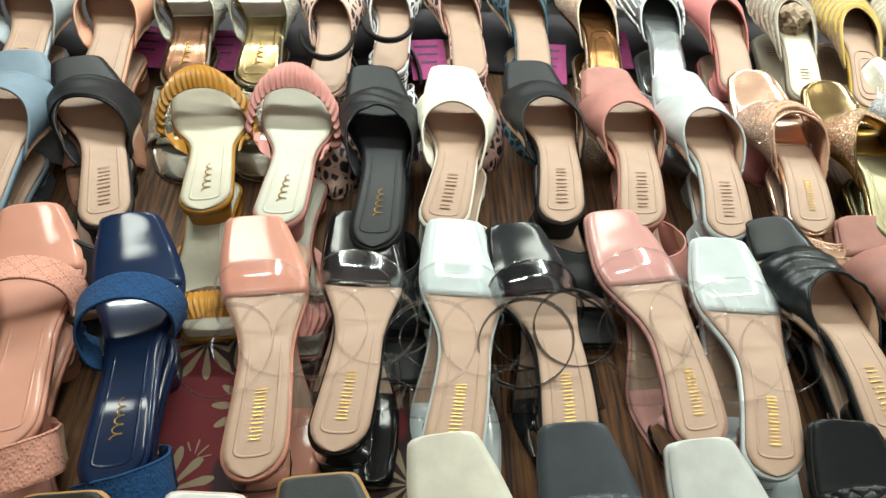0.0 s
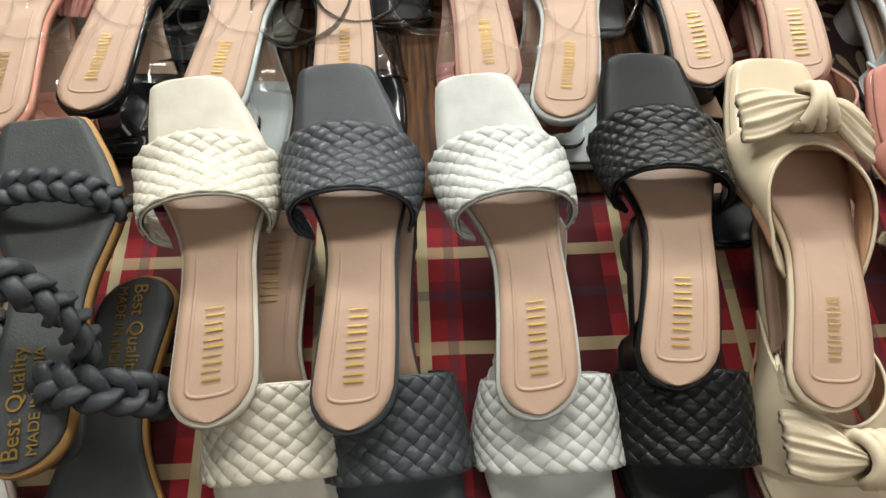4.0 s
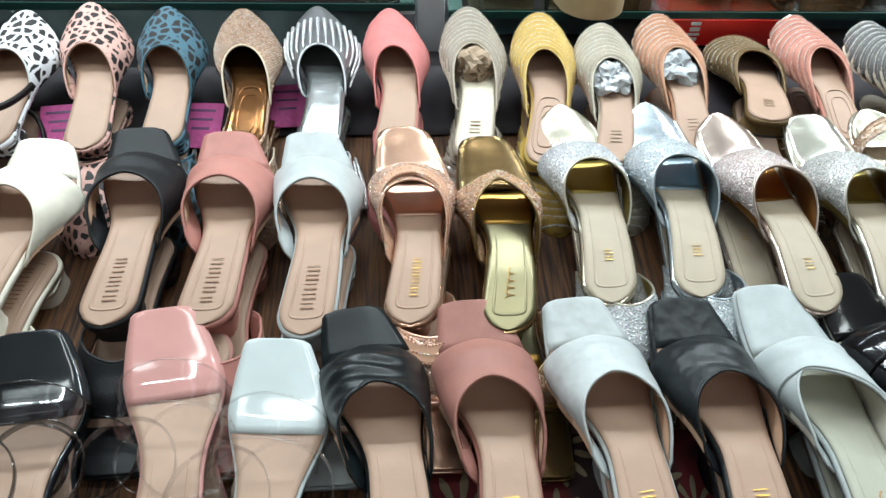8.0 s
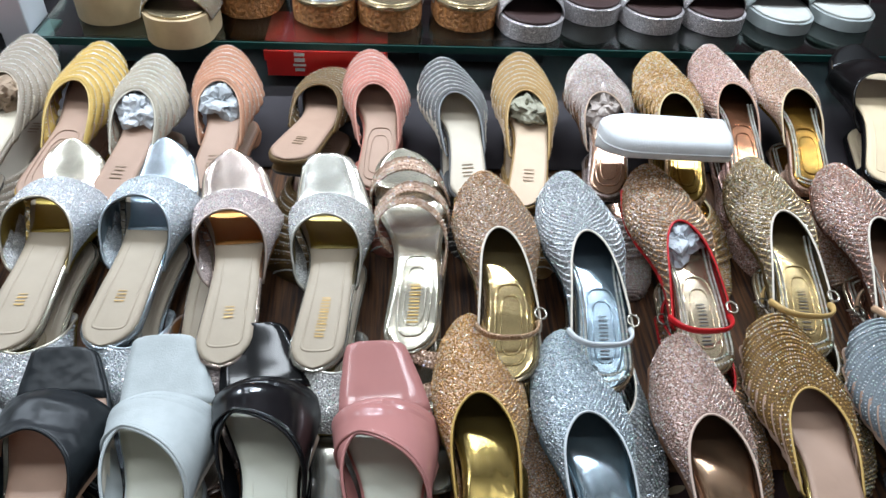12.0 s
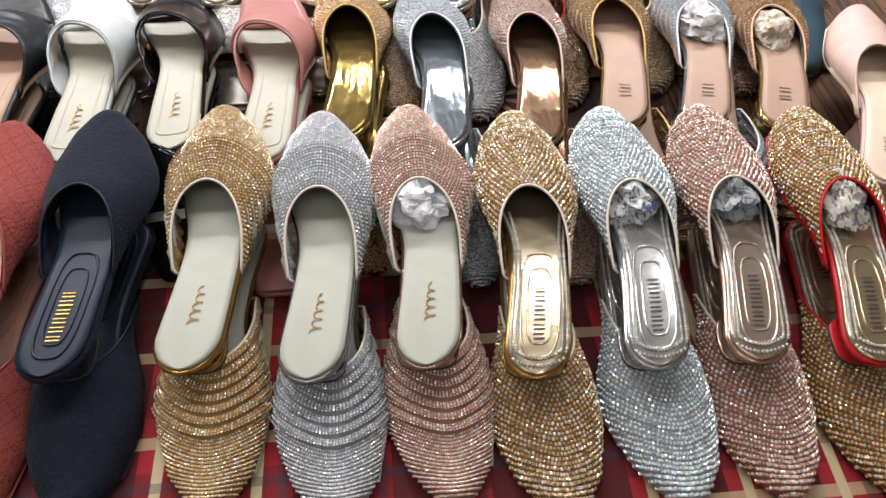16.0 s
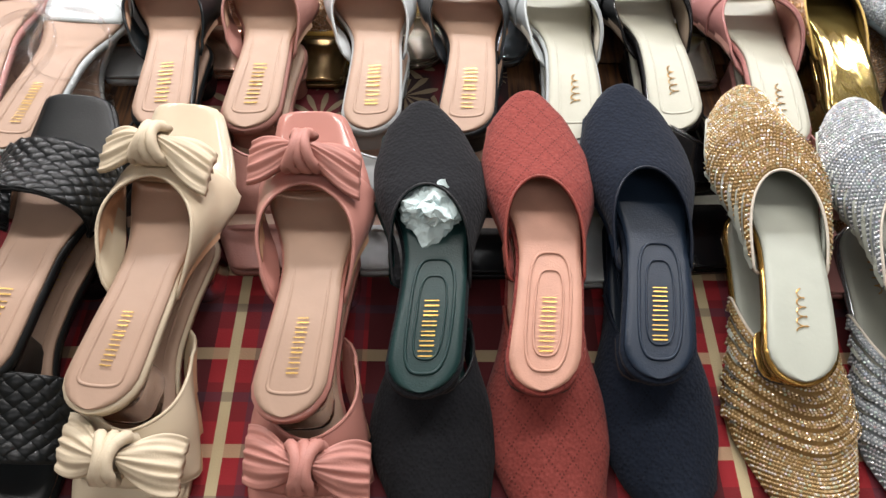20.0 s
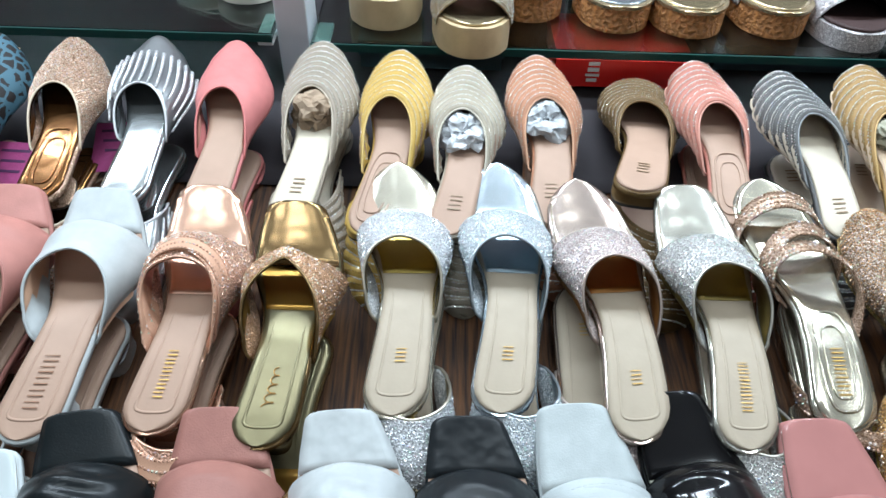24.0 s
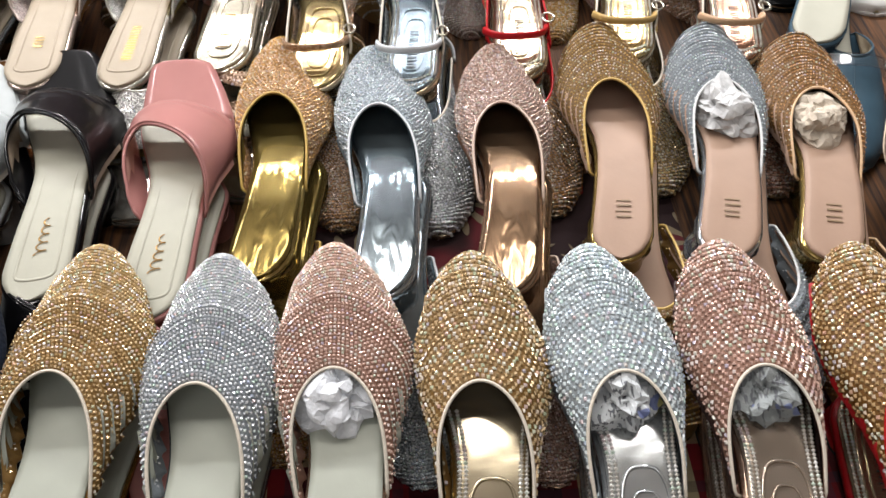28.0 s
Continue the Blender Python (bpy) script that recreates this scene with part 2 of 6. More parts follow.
def clear(hexc="f4f4f2", rough=0.03):
    """Clear vinyl."""
    key = ("clear", hexc)
    if key not in MATS:
        m, n, l, p = node_mat("clear_vinyl_" + hexc)
        p.inputs["Base Color"].default_value = (*srgb(hexc), 1)
        p.inputs["Transmission Weight"].default_value = 1.0
        p.inputs["Roughness"].default_value = rough
        p.inputs["IOR"].default_value = 1.42
        MATS[key] = m
    return MATS[key]


def vinyl(hexc="ffffff"):
    """Thin clear sheet: looks straight through, with a gloss that grows at the edges."""
    key = ("vinyl", hexc)
    if key not in MATS:
        m, n, l, p = node_mat("thin_vinyl_" + hexc)
        n.remove(p)
        tr, gl, mx, fr = n.new("ShaderNodeBsdfTransparent"), n.new("ShaderNodeBsdfGlossy"), n.new("ShaderNodeMixShader"), n.new("ShaderNodeLayerWeight")
        tr.inputs[0].default_value = (*[0.985 * v for v in srgb(hexc)], 1)
        gl.inputs["Roughness"].default_value = 0.08
        pw = n.new("ShaderNodeMath")
        pw.operation = "POWER"
        pw.inputs[1].default_value = 3.0
        l.new(fr.outputs["Facing"], pw.inputs[0])
        ad = n.new("ShaderNodeMath")
        ad.operation = "MULTIPLY_ADD"
        ad.inputs[1].default_value, ad.inputs[2].default_value = 0.55, 0.11
        l.new(pw.outputs[0], ad.inputs[0])
        l.new(ad.outputs[0], mx.inputs[0])
        l.new(tr.outputs[0], mx.inputs[1])
        l.new(gl.outputs[0], mx.inputs[2])
        l.new(mx.outputs[0], n["Material Output"].inputs[0])
        MATS[key] = m
    return MATS[key]


def paper(hexc, printed=False):
    """Thin crumpled paper; newsprint carries broken grey lines and a few coloured patches."""
    key = ("paper", hexc, printed)
    if key not in MATS:
        m, n, l, p = node_mat("tissue_paper_" + hexc)
        c = srgb(hexc)
        tone = mix_rgb(n, l, noise_fac(n, l, 110, 3, 0.38, 0.68), tuple(x * 0.84 for x in c), c)
        if printed:
            tc, mp, nz = n.new("ShaderNodeTexCoord"), n.new("ShaderNodeMapping"), n.new("ShaderNodeTexNoise")
            mp.inputs["Scale"].default_value = (420, 90, 420)
            mp.inputs["Rotation"].default_value = (0.3, 0.5, 0.7)
            nz.inputs["Scale"].default_value, nz.inputs["Detail"].default_value = 1.0, 1.0
            l.new(tc.outputs["Object"], mp.inputs[0])
            l.new(mp.outputs[0], nz.inputs["Vector"])
            st = n.new("ShaderNodeMapRange")
            st.inputs[1].default_value, st.inputs[2].default_value = 0.56, 0.60
            l.new(nz.outputs[0], st.inputs[0])
            tone = mix_rgb(n, l, st.outputs[0], tone, srgb("6a6d72"))
            tone = mix_rgb(n, l, noise_fac(n, l, 75, 1, 0.63, 0.65), tone, srgb("6f7aa0"))
            tone = mix_rgb(n, l, noise_fac(n, l, 58, 1, 0.66, 0.68), tone, srgb("a8a266"))
        l.new(tone, p.inputs["Base Color"])
        p.inputs["Roughness"].default_value = 0.8
        bump(n, l, p, noise_fac(n, l, 160, 4, 0.3, 0.7), 0.4, 0.002)
        MATS[key] = m
    return MATS[key]


def plain(hexc, rough=0.6, metal=0.0):
    key = ("plain", hexc, rough, metal)
    if key not in MATS:
        m, n, l, p = node_mat("paint_" + hexc)
        c = srgb(hexc)
        l.new(mix_rgb(n, l, noise_fac(n, l, 14, 5), tuple(x * 0.9 for x in c), c), p.inputs["Base Color"])
        p.inputs["Roughness"].default_value, p.inputs["Metallic"].default_value = rough, metal
        MATS[key] = m
    return MATS[key]


def cork(hexc):
    """Pressed cork with rough grains."""
    m, n, l, p = node_mat("cork_" + hexc)
    c = srgb(hexc)
    f = noise_fac(n, l, 190, 3, 0.35, 0.65)
    l.new(mix_rgb(n, l, f, tuple(x * 0.55 for x in c), c), p.inputs["Base Color"])
    p.inputs["Roughness"].default_value = 0.6
    bump(n, l, p, f, 0.9, 0.003)
    return m


def gold_print():
    return plain("bd9a52", 0.3, 0.85)

# ---- mesh helpers ----
def mesh_from(name, verts, faces, smooth=True):
    me = bpy.data.meshes.new(name)
    me.from_pydata([tuple(map(float, v)) for v in verts], [], faces)
    if smooth:
        me.polygons.foreach_set("use_smooth", [True] * len(me.polygons))
    me.update()
    return me


def part(name, me, material, parent, label="", kind=""):
    """One mesh object under a thing or under a part."""
    ob = new(name, me)
    me.materials.append(material)
    ob.parent = parent
    return tagged(ob, label, kind=kind)


def thing(name, label, category, group="", m=None):
    ob = new(name)
    ob.empty_display_size = 0.02
    if m is not None:
        ob.matrix_world = m
    return tagged(ob, label, category, group)


def grid_faces(nu, nv, wrap=False):
    f = []
    for i in range(nu - 1):
        for j in range(nv - 1 if not wrap else nv):
            k = (j + 1) % nv
            f.append((i * nv + j, i * nv + k, (i + 1) * nv + k, (i + 1) * nv + j))
    return f


def tube(points, r, sides=8, closed=False, flat=1.0):
    """A round cord along points."""
    pts = [Vector(p) for p in points]
    n = len(pts)
    verts = []
    up = Vector((0.05, 0.1, 1)).normalized()
    for i, p in enumerate(pts):
        a = pts[(i - 1) % n] if closed else pts[max(i - 1, 0)]
        b = pts[(i + 1) % n] if closed else pts[min(i + 1, n - 1)]
        d = (b - a).normalized()
        s = d.cross(up)
        s = s.normalized() if s.length > 1e-5 else Vector((1, 0, 0))
        t = s.cross(d).normalized()
        rr = r[i] if isinstance(r, (list, np.ndarray)) else r
        for k in range(sides):
            w = 2 * math.pi * k / sides
            verts.append(p + s * rr * math.cos(w) + t * rr * flat * math.sin(w))
    faces = grid_faces(n, sides, True)
    if closed:
        faces += [((n - 1) * sides + k, (n - 1) * sides + (k + 1) % sides, (k + 1) % sides, k) for k in range(sides)]
    else:
        faces += [tuple(range(sides))[::-1], tuple((n - 1) * sides + k for k in range(sides))]
    return verts, faces


def merged(pieces):
    verts, faces = [], []
    for v, f in pieces:
        o = len(verts)
        verts += list(v)
        faces += [tuple(i + o for i in q) for q in f]
    return verts, faces


def box_piece(x0, x1, y0, y1, z0, z1):
    v = [(x, y, z) for z in (z0, z1) for y in (y0, y1) for x in (x0, x1)]
    return v, [(0, 2, 3, 1), (4, 5, 7, 6), (0, 1, 5, 4), (2, 6, 7, 3), (0, 4, 6, 2), (1, 3, 7, 5)]


def bevelled_box(name, sx, sy, sz, bevel=0.002, segments=2):
    bm = bmesh.new()
    bmesh.ops.create_cube(bm, size=1)
    bmesh.ops.scale(bm, vec=(sx, sy, sz), verts=bm.verts)
    bmesh.ops.bevel(bm, geom=bm.edges[:], offset=bevel, segments=segments, affect="EDGES", profile=0.6)
    me = bpy.data.meshes.new(name)
    bm.to_mesh(me)
    bm.free()
    return me


# ---- the shape of a shoe: heel end at 0, toe along +y, insole near z = 0 ----
TOES = {
    "square": ([0, .012, .035, .07, .12, .3, .45, .58, .70, .80, .90, .96, .985, .996, 1], [0, .0095, .0168, .0215, .0237, .0215, .0202, .0285, .0385, .037, .031, .0275, .0255, .0225, .018]),
    "round": ([0, .012, .035, .07, .12, .3, .45, .58, .70, .80, .90, .95, .975, .988, .996, .9992, 1], [0, .010, .018, .0225, .0245, .0222, .0210, .0285, .0380, .0365, .0316, .0241, .0177, .0124, .0072, .0033, .0012]),
    "point": ([0, .012, .035, .07, .12, .3, .45, .58, .70, .80, .90, .95, .98, .994, 1], [0, .010, .018, .0220, .0240, .0222, .0220, .0310, .0378, .0322, .0222, .0158, .0104, .0062, 0]),
}


class Last:
    """The outline and profile on which one kind of shoe is built."""

    def __init__(self, toe="square", length=0.24, heel=0.045, wide=1.0, bend=0.009, sag=1.0):
        self.toe, self.L, self.heel, self.wide, self.bend, self.sag = toe, length, heel, wide, bend, sag

    def w(self, u):
        """Half the width: straight runs smoothed, the heel a half ellipse."""
        us, ws = TOES[self.toe]
        u = np.asarray(u, float)
        soft = sum(np.interp(np.clip(u + d, 0.12, 0.9), us, ws) for d in (-0.06, -0.03, 0, 0.03, 0.06)) / 5
        k = np.clip((u - 0.86) / 0.06, 0, 1)
        w = soft * (1 - k) + np.interp(u, us, ws) * k
        heel = np.interp(0.12, us, ws) * np.sqrt(np.clip(1 - (np.clip(0.10 - u, 0, 0.10) / 0.10) ** 2, 0, 1))
        return np.where(u < 0.10, np.minimum(heel, w), w) * self.wide

    def c(self, u):
        return self.bend * np.sin(np.clip(u, 0, 1) * math.pi * 1.2 - 0.3)

    def z(self, u):
        return self.sag * self.heel * np.interp(u, [0, .12, .25, .4, .5, .6, .68, .8, .92, 1], [0, .05, .09, .06, -.03, -.16, -.23, -.2, -.09, 0])

    def steps(self, n=34):
        us = np.array(TOES[self.toe][0])
        return np.unique(np.concatenate([np.linspace(0, 1, n), 0.10 * np.array([0, .002, .01, .03, .06, .1, .16, .24, .34]), us[us > 0.93]]))

    def slab(self, z0, z1, grow=0.0, nv=9, u0=0.0, u1=1.0, dish=0.0, crisp=False):
        """A solid sheet with the foot's outline, from z0 up to z1 about the insole."""
        us = [u for u in self.steps() if u0 <= u <= u1]
        top, bot = [], []
        for u in us:
            w, c, z = self.w(u) + grow, self.c(u), self.z(u)
            y = u * self.L + (0 if grow == 0 else grow * (2 * u - 1))
            for j in range(nv):
                s = 2 * j / (nv - 1) - 1
                sg = math.copysign(abs(s) ** 0.8, s)
                round_off = 0.0010 * max(0, abs(s) - 0.8) / 0.2
                top.append((c + w * sg, y, z + z1 + dish * s * s * min(1.0, w / 0.03) - round_off))
                bot.append((c + w * sg, y, z + z0))
        n = len(us)
        f = grid_faces(n, nv)
        k = n * nv
        faces = [q for q in f] + [tuple(k + i for i in q[::-1]) for q in f]
        rim = [j for j in range(nv)] + [i * nv + nv - 1 for i in range(1, n)] + [(n - 1) * nv + j for j in range(nv - 2, -1, -1)] + [i * nv for i in range(n - 2, 0, -1)]
        if crisp:
            rim = [j for j in rim if not 0 < j % nv < nv - 1 or j < nv]
            wall, m = [top[j] for j in rim] + [bot[j] for j in rim], len(rim)
            faces += [(2 * k + i, 2 * k + m + i, 2 * k + m + (i + 1) % m, 2 * k + (i + 1) % m) for i in range(m)]
            return top + bot + wall, faces
        for a, b in zip(rim, rim[1:] + rim[:1]):
            faces.append((a, k + a, k + b, b))
        return top + bot, faces


class Patch:
    """A strap or vamp that arches over the foot. back and front: where along the foot its edges lie at the middle and at the sides;
    height: how far it stands over the insole."""

    def __init__(self, last, back=(0.56, 0.42), front=(0.82, 0.76), height=0.034, grow=0.004, fall=1.0, power=1.7, square=1.0, low=0.006, skew=0.0, crease=0.0, ridge=0.0, tiers=(7, 0.58), bulge=1.0, cords=False, drop=0.0, side=1.0, apex=0.0, lap=1.0):
        self.drop, self.side, self.apex, self.lap = drop, side, apex, lap
        self.ridge, self.tiers, self.bulge, self.cords = ridge, tiers, bulge, cords
        self.last, self.back, self.front, self.h, self.grow, self.fall, self.power, self.sq, self.low, self.skew, self.crease = last, back, front, height, grow, fall, power, square, low, skew, crease

    def at(self, s, v):
        la = self.last
        away = np.where(v > self.apex, (v - self.apex) / (1 - self.apex), (self.apex - v) / (1 + self.apex))
        q = np.minimum(away / self.side, 1)
        k = q ** self.power if self.power > 0 else (np.sqrt(q * q + self.power ** 2) + self.power) / (math.sqrt(1 + self.power ** 2) + self.power)
        if self.side < 1:
            k = 0.84 * k + 0.16 * np.abs(v) ** 2
        kf = k if self.apex == 0 else np.abs(v) ** 1.7
        k = np.where(v < self.apex, k * self.lap, k)
        ub = self.back[0] + (self.back[1] - self.back[0]) * k + self.skew * v
        uf = self.front[0] + (self.front[1] - self.front[0]) * kf + self.skew * v
        u = ub + (uf - ub) * s
        a = v * math.pi / 2
        w = la.w(u) + 0.0012 + (self.grow - 0.0012) * np.clip((u - 0.36) / 0.22, 0, 1)
        w = w + np.clip(0.0400 * la.wide - la.w(u), 0, 0.022) * np.abs(np.cos(a)) ** 0.55 * np.clip((0.72 - u) / 0.1, 0, 1) * self.bulge
        if self.front[0] > 0.97:
            q = np.clip((u - self.back[0]) / (1 - self.back[0]), 0, 1)
            h = self.h * (1 - 0.72 * q) * np.clip((1.003 - u) / 0.03, 0.0, 1) ** 0.5
            w = w - self.grow * np.clip((u - 0.9) / 0.1, 0, 1) * 0.6
        else:
            h = self.h * (1 + (0.72 - u) * self.fall) * (1 - self.drop * np.clip((s - 0.62) / 0.38, 0, 1) ** 1.6)
        x = la.c(u) * (1 - 0.8 * np.abs(np.cos(a)) ** 0.5) + w * np.sign(v) * np.abs(np.sin(a)) ** self.sq
        z = la.z(u) - self.low + (h + self.low) * np.abs(np.cos(a)) ** self.sq
        z = z + self.crease * np.sin(u * 110 + np.sin(v * 5) * 2.5) * np.cos(a)
        if self.ridge:
            n, end = self.tiers
            step = np.mod(np.clip(s / end, 0, 0.9999) * n, 1)
            rise = self.ridge * (np.sin(math.pi * step) ** 0.6 if self.cords else np.minimum(step / 0.8, (1 - step) / 0.2)) * (s < end)
            z = z + rise * np.abs(np.cos(a)) ** 0.7
            x = x + rise * np.sin(a) * 0.8
        return np.stack([x, u * la.L, z], -1)

    def normal(self, s, v, e=0.004):
        a = self.at(np.minimum(s + e, 1), v) - self.at(np.maximum(s - e, 0), v)
        b = self.at(s, np.clip(v + e, -1, 1)) - self.at(s, np.clip(v - e, -1, 1))
        n = np.cross(b, a)
        n /= np.linalg.norm(n, axis=-1, keepdims=True) + 1e-12
        return np.where(n[..., 2:3] < -0.3, -n, n)

    def sheet(self, ns=16, nv=29, lift=0.0, s0=0.0, s1=1.0):
        s, v = np.meshgrid(np.linspace(s0, s1, ns), np.linspace(-1, 1, nv), indexing="ij")
        p = self.at(s, v) + self.normal(s, v) * lift
        return p.reshape(-1, 3), grid_faces(ns, nv)

    def shell(self, thick=0.0018, ns=16, nv=29, lift=0.0):
        """The strap as a closed sheet with thickness."""
        o, f = self.sheet(ns, nv, lift)
        i, _ = self.sheet(ns, nv, lift - thick)
        k = len(o)
        faces = list(f) + [tuple(k + a for a in q[::-1]) for q in f]
        rim = list(range(nv)) + [r * nv + nv - 1 for r in range(1, ns)] + [(ns - 1) * nv + j for j in range(nv - 2, -1, -1)] + [r * nv for r in range(ns - 2, 0, -1)]
        for a, b in zip(rim, rim[1:] + rim[:1]):
            faces.append((a, k + a, k + b, b))
        return list(o) + list(i), faces

    def edge(self, s, n=40, lift=0.0):
        v = np.linspace(-1, 1, n)
        ss = np.full_like(v, s)
        return self.at(ss, v) + self.normal(ss, v) * lift


RNG = np.random.default_rng(4)


def stones(patch, size, across, along, tilt=0.35, sides=4, stagger=True, v_max=0.97, lift=0.0003, tall=0.55, s_range=(0.03, 0.99), rows=None, long=1.0, jitter=0.0):
    """Cut stones set in lines over a patch."""
    verts, faces = [], []
    lines = rows if rows is not None else np.linspace(s_range[0], s_range[1], along)
    for r, s in enumerate(lines):
        vs = np.linspace(-v_max, v_max, across) + (v_max / across if stagger and r % 2 else 0)
        vs = vs[np.abs(vs) <= v_max]
        ss = np.full_like(vs, s)
        if jitter:
            vs = np.clip(vs + RNG.uniform(-jitter, jitter, len(vs)) * 2 / across, -v_max, v_max)
            ss = np.clip(ss + RNG.uniform(-jitter, jitter, len(vs)) / len(lines), 0.01, 0.995)
        p, nn = patch.at(ss, vs), patch.normal(ss, vs)
        for c, n in zip(p, nn):
            n = n + RNG.normal(0, tilt * 0.35, 3)
            n /= np.linalg.norm(n)
            a = np.cross(n, (0, 1, 0.2))
            a /= np.linalg.norm(a)
            b = np.cross(n, a)
            o = len(verts)
            r0 = size * 0.5
            turn = math.pi / sides
            for k in range(sides):
                w = 2 * math.pi * k / sides + turn
                verts.append(c + n * lift + r0 * (a * math.cos(w) + b * math.sin(w) * long))
            if sides == 4 and long == 1.0:
                verts.append(c + n * (lift + size * tall * 0.6))
                faces += [(o + k, o + (k + 1) % 4, o + 4) for k in range(4)]
            else:
                for k in range(sides):
                    w = 2 * math.pi * k / sides + turn
                    verts.append(c + n * (lift + size * tall * 0.6) + r0 * 0.55 * (a * math.cos(w) + b * math.sin(w) * long))
                faces += [(o + k, o + (k + 1) % sides, o + sides + (k + 1) % sides, o + sides + k) for k in range(sides)]
                faces.append(tuple(o + sides + k for k in range(sides)))
    return verts, faces


def weave(patch, cell=0.0060, thick=0.0014, deep=0.043, wide=0.102):
    """Leather strips plaited on the diagonal: at each crossing one strip shows, and dives under its neighbours. One mesh for each."""
    pieces = []
    n = int((deep + wide) / cell) + 2
    r2 = math.sqrt(0.5)
    p, q = [a.ravel() for a in np.meshgrid((-1, -0.7, 0, 0.7, 1), (-1, -0.82, 0, 0.82, 1), indexing="ij")]
    for i in range(-n, n):
        for j in range(-n, n):
            ca, cb = (i + 0.5) * cell, (j + 0.5) * cell
            x0, y0 = (ca - cb) * r2, (ca + cb) * r2
            if abs(x0) > wide / 2 or not -0.35 * cell < y0 < deep + 0.2 * cell:
                continue
            da, db = p * 0.63 * cell, q * 0.47 * cell
            if (i + j) % 2:
                da, db = db, da
            x, y = (ca + da - cb - db) * r2 * 1.06, (ca + da + cb + db) * r2 * 0.94
            sa, va = np.clip(y / deep, 0, 1), np.clip(2 * x / wide, -1, 1)
            up = 0.0005 + thick * (1.0 - 0.95 * np.abs(p) ** 5) * (1 - 0.75 * np.abs(q) ** 10)
            pieces.append((patch.at(sa, va) + patch.normal(sa, va) * up[:, None], grid_faces(5, 5)))
    return pieces


def plait(points, r, turns=9):
    """A three-strand braid along a curve."""
    pts = np.array([tuple(p) for p in points])
    d = np.linalg.norm(np.diff(pts, axis=0), axis=1)
    t = np.concatenate([[0], np.cumsum(d)]) / d.sum()
    pieces = []
    n = turns * 16
    tt = np.linspace(0, 1, n)
    mid = np.stack([np.interp(tt, t, pts[:, k]) for k in range(3)], -1)
    tang = np.gradient(mid, axis=0)
    tang /= np.linalg.norm(tang, axis=1, keepdims=True)
    side = np.cross(tang, (0.05, 0.0, 1.0))
    side2 = np.cross(tang, (0.0, 1.0, 0.0))
    side = np.cross(tang, side2)
    side /= np.linalg.norm(side, axis=1, keepdims=True)
    up = np.cross(side, tang)
    for k in range(3):
        ph = 2 * math.pi * (tt * turns / 1.5 + k / 3)
        c = mid + side * (r * 0.95 * np.sin(ph))[:, None] + up * (r * 0.42 * np.sin(2 * ph))[:, None]
        pieces.append(tube([Vector(p) for p in c], r * 0.62, 8, flat=0.5))
    return pieces


def mark(letters, height, width, y, la, lift=0.0006, x=0.0, slant=0.0, seed=1):
    """A stamped maker's mark along the foot: slim upright bars, or one flowing line where it was written."""
    rng = random.Random(seed)
    spot = lambda a: (float(la.c(np.array(a / la.L))) + x, float(la.z(np.array(a / la.L))) + lift)
    if letters == 4:
        pts = []
        for k in range(60):
            q = k / 59
            a = y - width / 2 + width * (q + 0.05 * math.sin(q * 27))
            cx, z = spot(a)
            pts.append(Vector((cx - height * (0.42 - 0.2 * q) * math.cos(q * 27), a, z)))
        return tube(pts, 0.0005, 4, flat=0.5)
    pieces = []
    step = width / letters
    for i in range(letters):
        a = y - width / 2 + i * step
        cx, z = spot(a)
        h = height * rng.uniform(0.76, 0.86)
        t = step * rng.uniform(0.11, 0.15)
        pieces.append(box_piece(cx - h / 2, cx + h / 2, a, a + t, z, z + 0.0003))
        b = a + step * rng.uniform(0.42, 0.55)
        pieces.append(box_piece(cx - h / 2, cx + h / 2, b, b + t * 0.7, z, z + 0.0003))
    return merged(pieces)


def crumple(radius, seed, squash=(1, 1, 0.75)):
    """A ball of tissue, pressed into flat facets with sharp creases."""
    bm = bmesh.new()
    bmesh.ops.create_icosphere(bm, subdivisions=4, radius=radius)
    rng = random.Random(int(seed * 1000))
    planes = [(Vector((rng.gauss(0, 1), rng.gauss(0, 1), rng.gauss(0.2, 1))).normalized(), rng.uniform(0.66, 0.98)) for _ in range(26)]
    o = Vector((seed * 3.1, seed * 1.7, 0))
    for v in bm.verts:
        d = v.co.normalized()
        d = (d + 0.25 * Vector((noise.noise(d * 3 + o), noise.noise(d * 3 + o * 2), noise.noise(d * 3 - o)))).normalized()
        k = min([1.05] + [h / max(0.05, d.dot(p)) for p, h in planes])
        k += 0.34 * noise.noise(d * 1.9 + o * 0.7)
        k -= 0.2 * max(0, 0.12 - abs(noise.noise(d * 2.4 + o * 1.3))) / 0.12
        v.co = Vector((d.x * squash[0], d.y * squash[1], d.z * squash[2])) * radius * k
    me = bpy.data.meshes.new("crumpled_paper")
    bm.to_mesh(me)
    bm.free()
    return me


# ---- shoes ----
PEACH, BEIGE = "a88c79", "a99c89"


